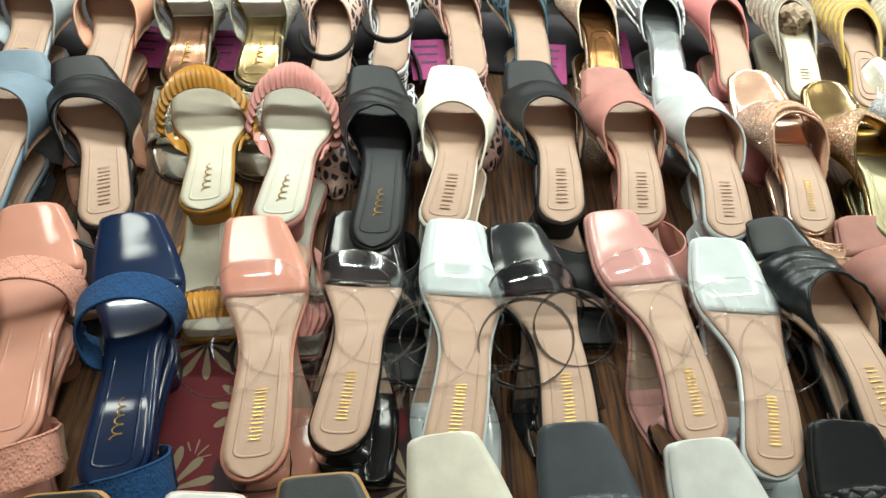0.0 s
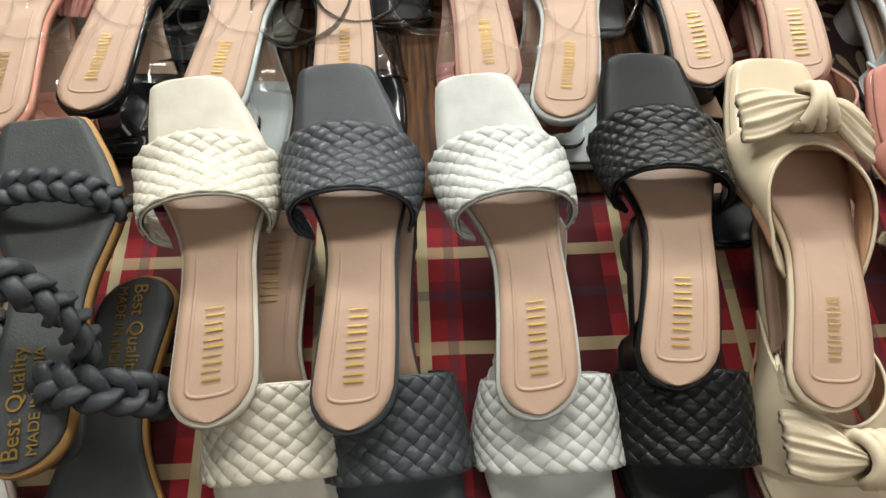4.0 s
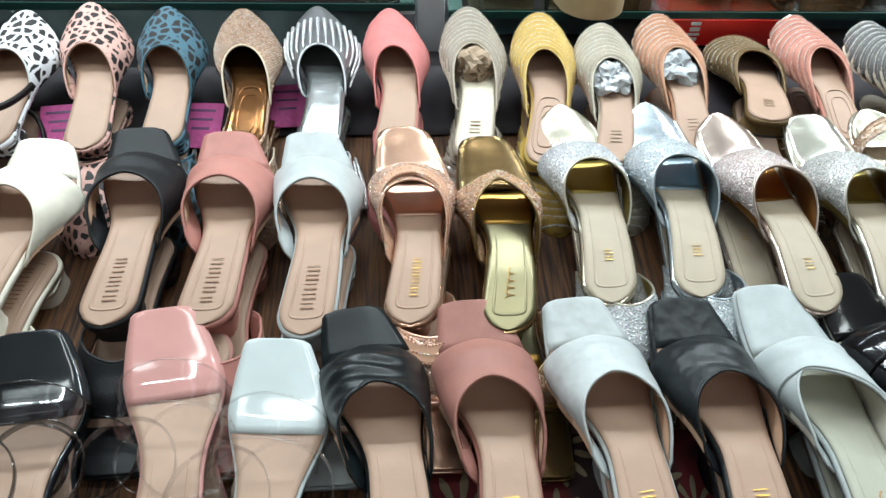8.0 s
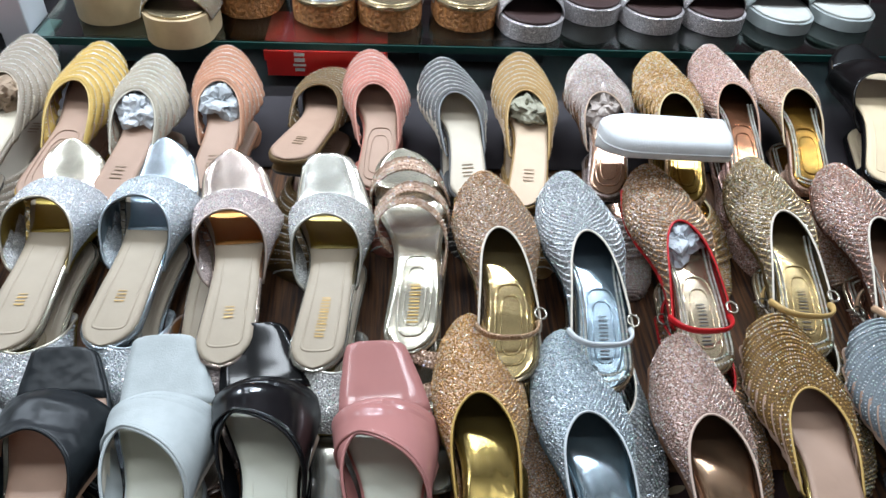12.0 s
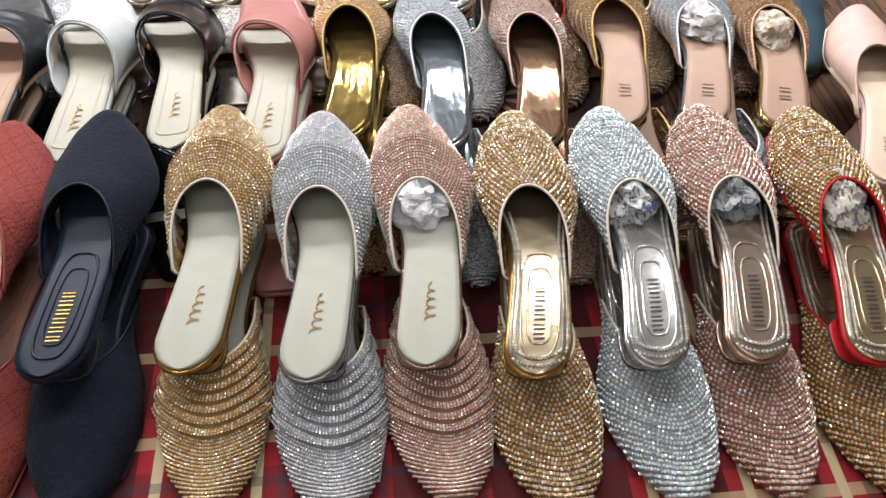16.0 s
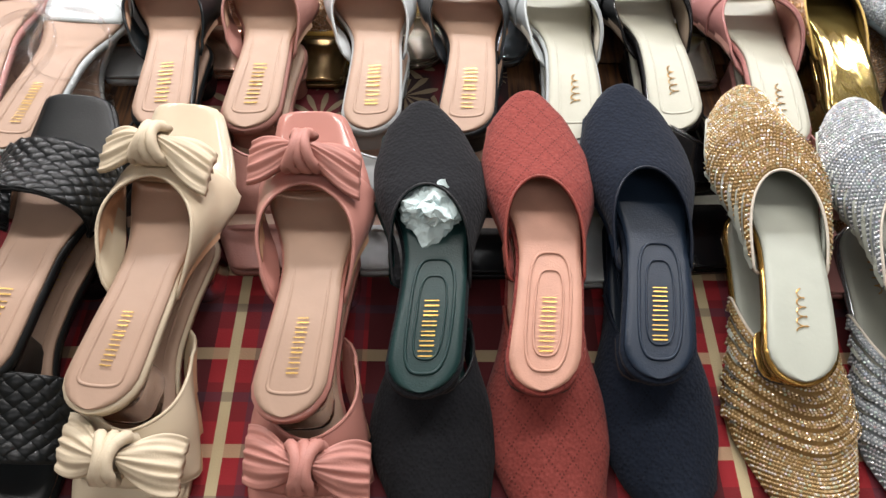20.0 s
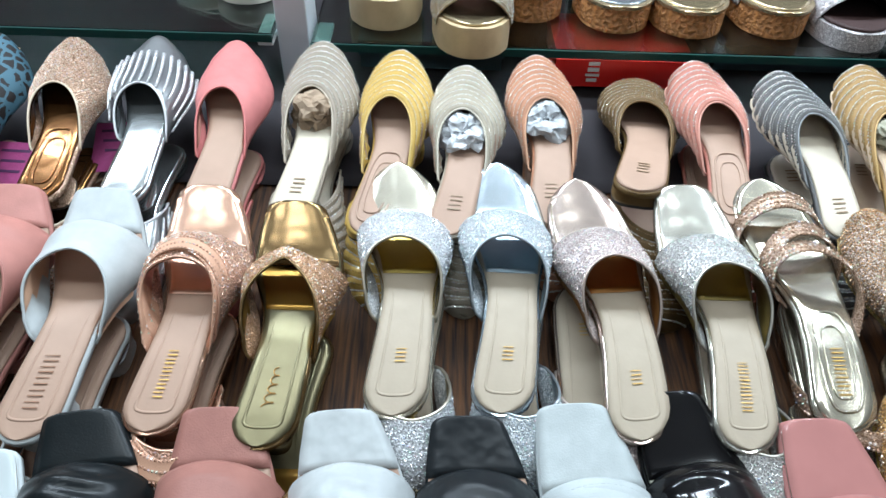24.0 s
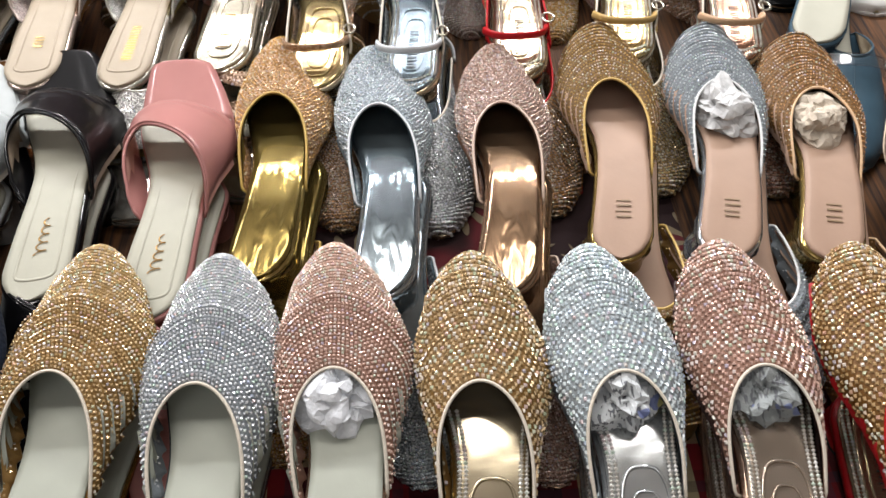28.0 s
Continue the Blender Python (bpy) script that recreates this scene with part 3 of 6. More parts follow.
def base(th, la, insole, welt, heel_mat, heel_kind="block", sole_thick=0.006, stamp=None, seed=1, pad=True, beads=False, plate=False):
    """Insole, sole and heel, and the stamped mark, of any shoe."""
    part("insole", mesh_from("insole", *la.slab(-0.002, 0.0015, -0.0012, dish=0.0012)), insole, th)
    sole = mesh_from("sole", *la.slab(-0.002 - sole_thick, -0.001, 0.0008))
    part("sole", sole, welt, th)
    if pad:
        line = []
        for a in np.linspace(-1, 1, 41):
            u = 0.065 + 0.46 * max(0.0, abs(a) - 0.35) / 0.65 + 0.018 * (1 - math.sqrt(max(0.0, 1 - min(abs(a) / 0.35, 1) ** 2)))
            off = 0.58 * min(abs(a) / 0.35, 1) ** 0.7 * math.copysign(1, a)
            line.append(Vector((float(la.c(u) + la.w(max(u, 0.09)) * off), u * la.L, float(la.z(u)) + 0.0007 + 0.0012 * off * off)))
        part("insole_seam", mesh_from("insole_seam", *tube(line, [0.0014 * min(1.0, (1.001 - abs(a)) / 0.3) ** 0.7 for a in np.linspace(-1, 1, 41)], 8)), insole, th)
    h = la.heel
    if h > 0.012:
        n, k = 18, 7
        verts = []
        for j in range(k):
            q = j / (k - 1)
            for i in range(n):
                w = 2 * math.pi * i / n
                if heel_kind == "block":
                    sx, sy, cy = 0.0235 - 0.003 * math.sin(q * math.pi), 0.021 - 0.001 * q, 0.026
                elif heel_kind == "flare":
                    sx, sy, cy = 0.0225 - 0.006 * math.sin(q * math.pi * 0.9), 0.020 - 0.004 * math.sin(q * math.pi * 0.9), 0.024
                else:
                    sx, sy, cy = 0.022 - 0.013 * q ** 0.7, 0.020 - 0.011 * q ** 0.7, 0.024 - 0.004 * q
                ex = 0.6
                x = sx * math.copysign(abs(math.cos(w)) ** ex, math.cos(w))
                y = cy + sy * math.copysign(abs(math.sin(w)) ** ex, math.sin(w))
                verts.append((x + float(la.c(0.08)), y, -0.002 - sole_thick - q * (h - 0.002 - sole_thick)))
        f = grid_faces(k, n, True) + [tuple(range(n)), tuple((k - 1) * n + i for i in range(n))[::-1]]
        ob = part("heel", mesh_from("heel", verts, f), heel_mat, th)
        tip = [(x, y, z) for x, y, z in verts[-n:]] + [(x, y, z - 0.003) for x, y, z in verts[-n:]]
        part("heel_tip", mesh_from("heel_tip", tip, grid_faces(2, n, True) + [tuple(range(n, 2 * n))[::-1]]), plain("2a2623", 0.7), ob)
    if beads:
        # rows of small beads round a sunk plate with raised rims
        for row, (q0, end) in enumerate(((0.86, 0.026), (0.70, 0.048))):
            us = np.concatenate([np.linspace(0.56, 0.07, 52), np.full(13, end), np.linspace(0.07, 0.56, 52)])
            sd = np.concatenate([np.full(52, -q0), np.linspace(-q0 * 0.92, q0 * 0.92, 13), np.full(52, q0)])
            us = us + np.concatenate([np.zeros(52), 0.022 * np.linspace(-1, 1, 13) ** 2, np.zeros(52)])
            verts, faces = [], []
            for u, q in zip(us, sd):
                c = Vector((float(la.c(u) + la.w(max(u, 0.07)) * q), u * la.L, float(la.z(u)) + 0.0026))
                o = len(verts)
                verts += [c + Vector(v) * 0.0015 for v in ((1, 0, 0), (0, 1, 0), (-1, 0, 0), (0, -1, 0), (0, 0, 1.2))]
                faces += [(o + k, o + (k + 1) % 4, o + 4) for k in range(4)]
            part("bead_trim", mesh_from("bead_trim", verts, faces, False), gemstone("cfcbc2"), th, "", "stuff")
    if beads or plate:
        for half, u0, u1, r in ((0.64, 0.055, 0.40, 0.0011), (0.42, 0.095, 0.345, 0.0008)):
            loop = []
            for a in np.linspace(0, 2 * math.pi, 60)[:-1]:
                u = (u0 + u1) / 2 - (u1 - u0) / 2 * math.copysign(abs(math.cos(a)) ** 0.6, math.cos(a))
                loop.append(Vector((float(la.c(u)) + 0.0225 * half * math.copysign(abs(math.sin(a)) ** 0.6, math.sin(a)), u * la.L, float(la.z(u)) + 0.0019)))
            part("plate_rim", mesh_from("plate_rim", *tube(loop, r, 6, closed=True)), insole, th)
    if stamp:
        letters, size, long, y, mat = stamp
        part("makers_mark", mesh_from("makers_mark", *mark(letters, size, long, y * la.L, la, 0.0022, seed=seed), smooth=False), mat, th, "stamped maker's mark on the insole", "stuff")


def rim(th, patch, s, mat, r=0.0013, name="edge_binding", lift=-0.0006):
    part(name, mesh_from(name, *tube([Vector(p) for p in patch.edge(s, 46, lift)], r, 6)), mat, th)


def lined(th, patch, outer, lining, name="vamp", thick=0.0022, edge=None, nv=33, ns=18, label=""):
    """The strap itself, and its lining a hair inside."""
    strap = part(name, mesh_from(name, *patch.shell(thick * 0.55, ns, nv)), outer, th, label)
    end = 0.9 if patch.front[0] > 0.97 else 1.0
    v, f = patch.sheet(ns, nv, -thick * 0.55 - 0.0003, s1=end)
    w, _ = patch.sheet(ns, nv, -thick - 0.0003, s1=end)
    k = len(v)
    part("lining", mesh_from("lining", list(v) + list(w), list(f) + [tuple(k + a for a in q[::-1]) for q in f]), lining, th)
    if edge:
        rim(th, patch, 0.0, edge)
        if patch.front[0] < 0.97:
            rim(th, patch, 1.0, edge, 0.0007)
    return strap


def slide(la, hexc, finish, insole, stamp, lining="c9a58a", high=0.64, front=0.815, band=None, crossed=False, ribbon=False, heel=None, kind="block", crease=0.0, seed=1, edge=None):
    """A slip-on mule with one broad open-toed band."""
    th = thing("mule_shoe", "", "shoe")
    mat = finish(hexc)
    base(th, la, insole, mat, heel or mat, kind, stamp=stamp, seed=seed)
    part("toe_cover", mesh_from("toe_cover", *la.slab(0.0012, 0.0052, -0.0002, dish=-0.0024, u0=front - 0.02)), mat, th)
    if crossed:
        a = Patch(la, (high, 0.345), (front - 0.03, front - 0.09), 0.0335, 0.0052, fall=1.3, bulge=0.9, apex=-0.30, power=1.4)
        b = Patch(la, (high + 0.004, 0.35), (front, front - 0.06), 0.0350, 0.0064, fall=1.3, bulge=0.95, drop=0.28, apex=-0.27, power=1.4, lap=0.22)
        lined(th, a, mat, leather(lining), "under_band", edge=mat)
        lined(th, b, mat, leather(lining), "band", edge=mat)
    elif ribbon:
        p = Patch(la, (0.53, 0.44), (0.655, 0.57), 0.038, 0.007, skew=0.05)
        lined(th, p, band or mat, leather(lining), "strap", edge=edge or band or mat)
    else:
        p = Patch(la, (high, 0.345), (front, front - 0.06), 0.0345, 0.006, fall=1.3, crease=crease, bulge=0.95, drop=0.28)
        lined(th, p, band or mat, leather(lining), "band", edge=edge or band or mat)
    return th


def woven(la, hexc, insole, stamp, seed=1):
    """A slide with a broad band of plaited leather strips."""
    th = thing("woven_slide", "", "shoe")
    mat = leather(hexc, 0.36, 0.1)
    base(th, la, insole, mat, mat, "block", stamp=stamp, seed=seed)
    part("toe_cover", mesh_from("toe_cover", *la.slab(0.0012, 0.0052, -0.0002, dish=-0.0024, u0=0.68)), mat, th)
    p = Patch(la, (0.535, 0.495), (0.765, 0.715), 0.033, 0.0085, power=2.6)
    band = lined(th, p, mat, mat, "band", label="band of plaited leather strips")
    for strip in weave(p):
        part("strip", mesh_from("strip", *strip), mat, band)
    rim(th, p, 0.0, mat, 0.0009)
    return th


def knot_bow(th, y, z, mat, spread=0.034):
    """A tied bow: a ringed knot and two gathered ends."""
    pieces = []
    for k in range(4):
        w = (k - 1.5) * 0.0042
        pts = [Vector((w + 0.004 * math.sin(a * 1.3 + k), y + 0.013 * math.cos(a), z + 0.0105 * math.sin(a))) for a in np.linspace(0, 2 * math.pi, 16)[:-1]]
        pieces.append(tube(pts, 0.0040, 8, closed=True))
    part("knot", mesh_from("knot", *merged(pieces)), mat, th)
    for side in (-1, 1):
        verts = []
        n, m = 22, 36
        for i in range(n):
            t = i / (n - 1)
            for j in range(m):
                q = j / (m - 1) * 2 - 1
                x = side * (0.006 + t * spread)
                half = 0.0064 + 0.0125 * math.sin(math.pi * 0.64 * t)
                yy = y + q * half - (0.011 if side > 0 else -0.001) * t
                zz = z - 0.001 - 0.014 * t ** 1.4 + 0.0085 * (1 - q * q) * (1 - 0.5 * t) + 0.0013 * (math.sin(q * 13 + 1.1 * math.sin(q * 4) + t * 1.6) + 0.5 * math.sin(q * 23 + side)) * (0.45 + 0.7 * t)
                verts.append((x, yy, zz))
        for i in range(n):
            for j in range(m):
                x, yy, zz = verts[i * m + j]
                verts.append((x, yy, zz - 0.0045 - 0.003 * (1 - abs(j / (m - 1) * 2 - 1))))
        f = grid_faces(n, m)
        k = n * m
        faces = list(f) + [tuple(k + a for a in q[::-1]) for q in f]
        r = list(range(m)) + [i * m + m - 1 for i in range(1, n)] + [(n - 1) * m + j for j in range(m - 2, -1, -1)] + [i * m for i in range(n - 2, 0, -1)]
        faces += [(a, k + a, k + b, b) for a, b in zip(r, r[1:] + r[:1])]
        part("bow_loop", mesh_from("bow_loop", verts, faces), mat, th)


def bow_mule(la, hexc, insole, stamp, seed=1):
    """A mule with a tied bow over the band, on a clear heel."""
    th = thing("bow_mule", "", "shoe")
    gloss, mat = patent(hexc), leather(hexc, 0.5)
    base(th, la, insole, gloss, clear("c9c2ba", 0.06), "block", stamp=stamp, seed=seed)
    part("toe_cover", mesh_from("toe_cover", *la.slab(0.0012, 0.0052, -0.0002, dish=-0.0024, u0=0.72)), gloss, th)
    p = Patch(la, (0.66, 0.335), (0.79, 0.72), 0.0335, 0.006, fall=1.5, bulge=0.9, drop=0.5)
    lined(th, p, gloss, leather("c99f7f"), "band", edge=mat)
    knot_bow(th, 0.735 * la.L, 0.038, mat, 0.033)
    return th


def vinyl_mule(la, hexc, insole, stamp, band=None, seed=1, loops=True, dark=False):
    """A sandal with a clear vinyl band and thin looped ankle straps, on a clear heel."""
    th = thing("vinyl_sandal", "", "shoe")
    mat = patent(hexc)
    base(th, la, insole, mat, clear("c9c2ba", 0.06), "block", stamp=stamp, seed=seed)
    part("toe_cover", mesh_from("toe_cover", *la.slab(0.0012, 0.0032, -0.0004, dish=-0.0006, u0=0.665)), mat, th)
    see = vinyl("b5b7b8") if dark else vinyl()
    p = Patch(la, (0.60, 0.545), (0.765, 0.70), 0.026, 0.0045)
    part("clear_band", mesh_from("clear_band", *p.sheet(14, 29)), see, th, "clear vinyl band")
    for e in (0.0, 1.0):
        rim(th, p, e, see, 0.0011)
    if loops:
        for side, u, r in ((-1, 0.41, 0.038), (1, 0.45, 0.034)):
            ring = [Vector((side * 0.022 + r * math.cos(a), u * la.L + r * 0.95 * math.sin(a), 0.012 + 0.010 * math.sin(a + 0.6) - side * 0.004 * math.cos(a))) for a in np.linspace(0, 2 * math.pi, 34)[:-1]]
            part("clear_strap", mesh_from("clear_strap", *tube(ring, 0.0008, 8, closed=True, flat=4.0)), see, th, "thin clear ankle strap")
    return th


def braided(la, hexc, insole_hex, welt="9a7440", words=True):
    """A flat sandal with two braided straps."""
    th = thing("braided_sandal", "", "shoe")
    mat, ins = leather(hexc, 0.45), leather(insole_hex, 0.5)
    base(th, la, ins, plain(welt, 0.6), mat, "block", sole_thick=0.008, pad=False)
    for name, p, r, turns in (("toe_strap", Patch(la, (0.72, 0.68), (0.76, 0.72), 0.021, 0.0015), 0.0080, 5), ("instep_strap", Patch(la, (0.38, 0.30), (0.42, 0.34), 0.046, 0.008, skew=-0.05), 0.0084, 6)):
        core = part(name, mesh_from(name, *tube([Vector(q) for q in p.edge(0.5, 40, -0.002)], 0.0032, 6)), mat, th, "braided leather strap")
        for strand in plait(p.edge(0.5, 40), r, turns):
            part("strand", mesh_from("strand", *strand), mat, core)
    if words:
        for text, size, off in (("Best Quality", 0.0125, -0.005), ("MADE IN INDIA", 0.0085, 0.006)):
            cu = bpy.data.curves.new("stamped_words", "FONT")
            cu.body, cu.size, cu.extrude, cu.align_x, cu.align_y = text, size, 0.0002, "CENTER", "CENTER"
            tmp = bpy.data.objects.new("stamped_words", cu)
            me = bpy.data.meshes.new_from_object(tmp)
            bpy.data.objects.remove(tmp)
            me.transform(pose(off + float(la.c(0.17)), 0.17 * la.L, float(la.z(0.17)) + 0.0024, 0, 0, 90))
            part("stamped_lettering", me, gold_print(), th, "words stamped in gold foil")
    return th


def flat_mule(la, hexc, outer, insole, stamp, throat=(0.60, 0.325), gems=None, height=0.028, edge="d8cfc0", lining=None, heel_mat=None, ribs=0, seed=1, kind="block", welt=None, side=0.92):
    """A closed-toe mule. gems: what is set over the vamp."""
    th = thing("pointed_mule", "", "shoe")
    how_knit = outer.name.startswith("knit")
    beads = gems is not None and gems[1] in ("large", "dense")
    base(th, la, insole, welt or heel_mat or outer, heel_mat or outer, kind, sole_thick=0.005, stamp=stamp, seed=seed, pad=False, beads=beads, plate=not beads and stamp is None and gems is not None and not insole.name.startswith("creased") or how_knit)
    how = gems[1] if gems else ""
    tiers = {"lines": (7, 0.55), "bands": (9, 0.93), "large": (8, 0.85), "tiers": (9, 0.93)}.get(how, (7, 0.55))
    ridge = {"lines": 0.0042, "bands": 0.0032, "large": 0.0009, "tiers": 0.0040}.get(how, 0.0)
    p = Patch(la, throat, (1.0, 1.0), height, 0.0060, fall=0.7, ridge=ridge, tiers=tiers, bulge=0.45, power=-0.38, cords=how == "bands", side=side)
    lined(th, p, outer, lining or insole, "vamp", ns=90 if ridge else 26)
    rim(th, p, 0.0, leather(edge, 0.4) if isinstance(edge, str) else edge, 0.0011, lift=0.0)
    if gems:
        gem_hex, how = gems
        g = gemstone(gem_hex)
        if how == "lines":
            tier = [0.55 / 7 * (k + q) for k in range(7) for q in (0.3, 0.55, 0.8)]
            part("rhinestone_trim", mesh_from("rhinestone_trim", *stones(p, 0.0025, 54, 0, 0.6, stagger=False, rows=tier + list(np.linspace(0.565, 0.985, 18)), tall=0.7), smooth=False), g, th, "rhinestones set in close lines", "stuff")
        elif how == "tiers":
            tier = [0.93 / 9 * (k + q) for k in range(9) for q in (0.2, 0.5, 0.8)]
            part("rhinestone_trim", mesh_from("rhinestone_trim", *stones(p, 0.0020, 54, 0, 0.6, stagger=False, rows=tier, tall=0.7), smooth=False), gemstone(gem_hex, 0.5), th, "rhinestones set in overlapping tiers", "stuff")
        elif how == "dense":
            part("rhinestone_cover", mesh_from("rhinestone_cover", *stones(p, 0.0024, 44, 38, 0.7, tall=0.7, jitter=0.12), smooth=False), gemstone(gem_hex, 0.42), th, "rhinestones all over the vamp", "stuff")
        elif how == "large":
            part("rhinestone_cover", mesh_from("rhinestone_cover", *stones(p, 0.0030, 40, 29, 0.6, sides=4, long=1.25, tall=0.6, jitter=0.10), smooth=False), gemstone(gem_hex, 0.62), th, "cut stones over the vamp", "stuff")
        elif how == "bands":
            for q, size, across in ((0.02, 0.0025, 58), (0.5, 0.0015, 64)):
                part("rhinestone_trim", mesh_from("rhinestone_trim", *stones(p, size, across, 0, 1.0, rows=[0.93 / 9 * (k + q) for k in range(1 if q < 0.5 else 0, 10 if q < 0.5 else 9)], tall=0.9, lift=0.0006), smooth=False), gemstone("e2ded6" if q < 0.5 else gem_hex), th, "fine rhinestones in rows along the cords", "stuff")
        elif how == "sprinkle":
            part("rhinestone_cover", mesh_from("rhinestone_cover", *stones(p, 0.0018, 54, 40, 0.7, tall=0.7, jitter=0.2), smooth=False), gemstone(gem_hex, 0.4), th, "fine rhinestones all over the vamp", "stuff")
    return th


def glitter_slide(la, band_hex, foil_hex, insole, stamp, seed=1, twisted=False, heel_hex=None, inside=None, peaked=False):
    """A mule with a glitter band over a mirror-bright toe."""
    th = thing("glitter_mule", "", "shoe")
    foil = metallic(foil_hex, 0.16)
    base(th, la, insole, foil, metallic(heel_hex or foil_hex, 0.12), "flare", stamp=stamp, seed=seed)
    part("toe_cover", mesh_from("toe_cover", *la.slab(0.0012, 0.0068, -0.0002, u0=0.72, dish=-0.005)), foil, th, "mirror-bright foil toe")
    part("front_footbed", mesh_from("front_footbed", *la.slab(0.0012, 0.0024, -0.0016, u0=0.50, u1=0.73)), metallic(inside or foil_hex, 0.3), th, "foil-covered footbed under the band")
    p = Patch(la, (0.57, 0.33), (0.745, 0.69), 0.0345, 0.0065, fall=1.3, bulge=0.95, drop=0.28)
    if peaked:
        p = Patch(la, (0.66, 0.31), (0.745, 0.68), 0.0345, 0.0065, fall=1.3, bulge=0.8, power=-0.05, drop=0.5)
    lined(th, p, glitter(band_hex), metallic(inside or foil_hex, 0.3), "band", edge=metallic(foil_hex, 0.3))
    part("rhinestone_cover", mesh_from("rhinestone_cover", *stones(p, 0.0022, 56, 19, 1.3, jitter=0.5), smooth=False), gemstone(band_hex), th, "glitter on the band", "stuff")
    if twisted:
        # narrow straps laid aslant over the band
        for sk, lift in ((0.05, 0.0385), (-0.05, 0.0400), (0.0, 0.0415)):
            q = Patch(la, (0.60, 0.33), (0.665, 0.42), lift - 0.003, 0.0075, fall=1.3, skew=sk, bulge=0.75)
            s = part("twisted_strap", mesh_from("twisted_strap", *q.shell(0.0014, 7, 33)), leather(band_hex, 0.5), th)
            part("rhinestone_trim", mesh_from("rhinestone_trim", *stones(q, 0.0027, 48, 3, 0.9), smooth=False), gemstone(band_hex), s, "", "stuff")
    return th


def ruffle_slide(la, hexc, finish, insole, stamp, seed=1, heel_hex=None):
    """A mule whose rounded strap is gathered in small folds, on a block heel."""
    th = thing("ruched_mule", "", "shoe")
    mat = finish(hexc)
    base(th, la, insole, mat, finish(heel_hex or hexc), "block", stamp=stamp, seed=seed)
    p = Patch(la, (0.80, 0.42), (0.965, 0.60), 0.036, 0.008, fall=0.8, bulge=1.2, power=3.2)
    v = np.linspace(-1, 1, 110)
    verts = []
    for s in np.linspace(0, 1, 9):
        ss = np.full_like(v, s)
        puff = 0.0055 * math.sin(math.pi * s) + 0.0026 * math.sin(math.pi * min(1, s * 0.8 + 0.15)) * np.sin(v * 80 + 1.5 * np.sin(v * 9) + s * 1.5)
        verts += list(p.at(ss, v) + p.normal(ss, v) * puff[:, None])
    part("gathered_strap", mesh_from("gathered_strap", verts, grid_faces(9, 110)), mat, th, "strap gathered in small folds")
    q, f = p.sheet(9, 33, -0.001)
    part("lining", mesh_from("lining", q, f), leather("b98b66"), th)
    return th


def slingback(la, hexc, insole, stamp, strap, lining, how="dense", gem_hex=None, seed=1, edge="d8cfc0"):
    """A pointed stone-set shoe with a strap round the heel."""
    ground = "".join("%02x" % int(int(hexc[k:k + 2], 16) * 0.68) for k in (0, 2, 4))
    th = flat_mule(la, hexc, glitter(ground), insole, stamp, (0.605, 0.19), (gem_hex or hexc, how), 0.029, edge, lining, metallic("b9a98f", 0.2), seed=seed, side=0.8)
    th.name = "slingback_shoe"
    pts = []
    for a in np.linspace(-0.1, math.pi + 0.1, 36):
        u = 0.215 - 0.085 * math.sin(a)
        pts.append(Vector((0.0275 * math.copysign(abs(math.cos(a)) ** 0.7, math.cos(a)), u * la.L, 0.005 + 0.012 * max(0, math.sin(a)) ** 0.7)))
    part("heel_strap", mesh_from("heel_strap", *tube(pts, 0.0017, 7, flat=2.2)), strap, th, "strap round the heel")
    ring = [Vector((0.030 + 0.005 * math.cos(a), 0.24 * la.L + 0.006 * math.sin(a), 0.012)) for a in np.linspace(0, 2 * math.pi, 14)[:-1]]
    part("buckle", mesh_from("buckle", *tube(ring, 0.0011, 5, closed=True)), metallic("c9c3b4", 0.15), th)
    return th


def strap_sandal(la, hexc, insole, stamp, foil, seed=1):
    """An open sandal with crossed stone-set straps."""
    th = thing("strappy_sandal", "", "shoe")
    base(th, la, insole, foil, foil, "flare", stamp=stamp, seed=seed, pad=False, plate=True)
    for k, (b, f, sk) in enumerate((((0.80, 0.72), (0.87, 0.79), 0.0), ((0.66, 0.50), (0.72, 0.58), 0.06), ((0.56, 0.38), (0.61, 0.45), -0.07))):
        p = Patch(la, b, f, 0.03 + 0.002 * k, 0.004, skew=sk)
        s = part("strap", mesh_from("strap", *p.shell(0.0014, 5, 33)), glitter(hexc), th)
        part("rhinestone_cover", mesh_from("rhinestone_cover", *stones(p, 0.003, 40, 4, 0.6), smooth=False), gemstone(hexc), s, "", "stuff")
    return th


def fan_shoe(la, hexc, insole, seed=1):
    """A silver shoe with stone-set strips that fan out round the throat."""
    th = flat_mule(la, hexc, metallic(hexc, 0.3), insole, None, (0.59, 0.36), None, 0.028, "d9d9dc", seed=seed, heel_mat=metallic(hexc))
    p = Patch(la, (0.59, 0.36), (1.0, 1.0), 0.028, 0.006, fall=0.7)
    for v in np.linspace(-0.9, 0.9, 15):
        line = p.at(np.linspace(0.0, 0.55, 9), np.full(9, v)) + p.normal(np.linspace(0, 0.55, 9), np.full(9, v)) * np.linspace(0.0012, 0.0055, 9)[:, None]
        part("fan_strip", mesh_from("fan_strip", *tube([Vector(a) for a in line], np.linspace(0.0011, 0.0022, 9), 6)), glitter("e4e4e6"), th)
    return th


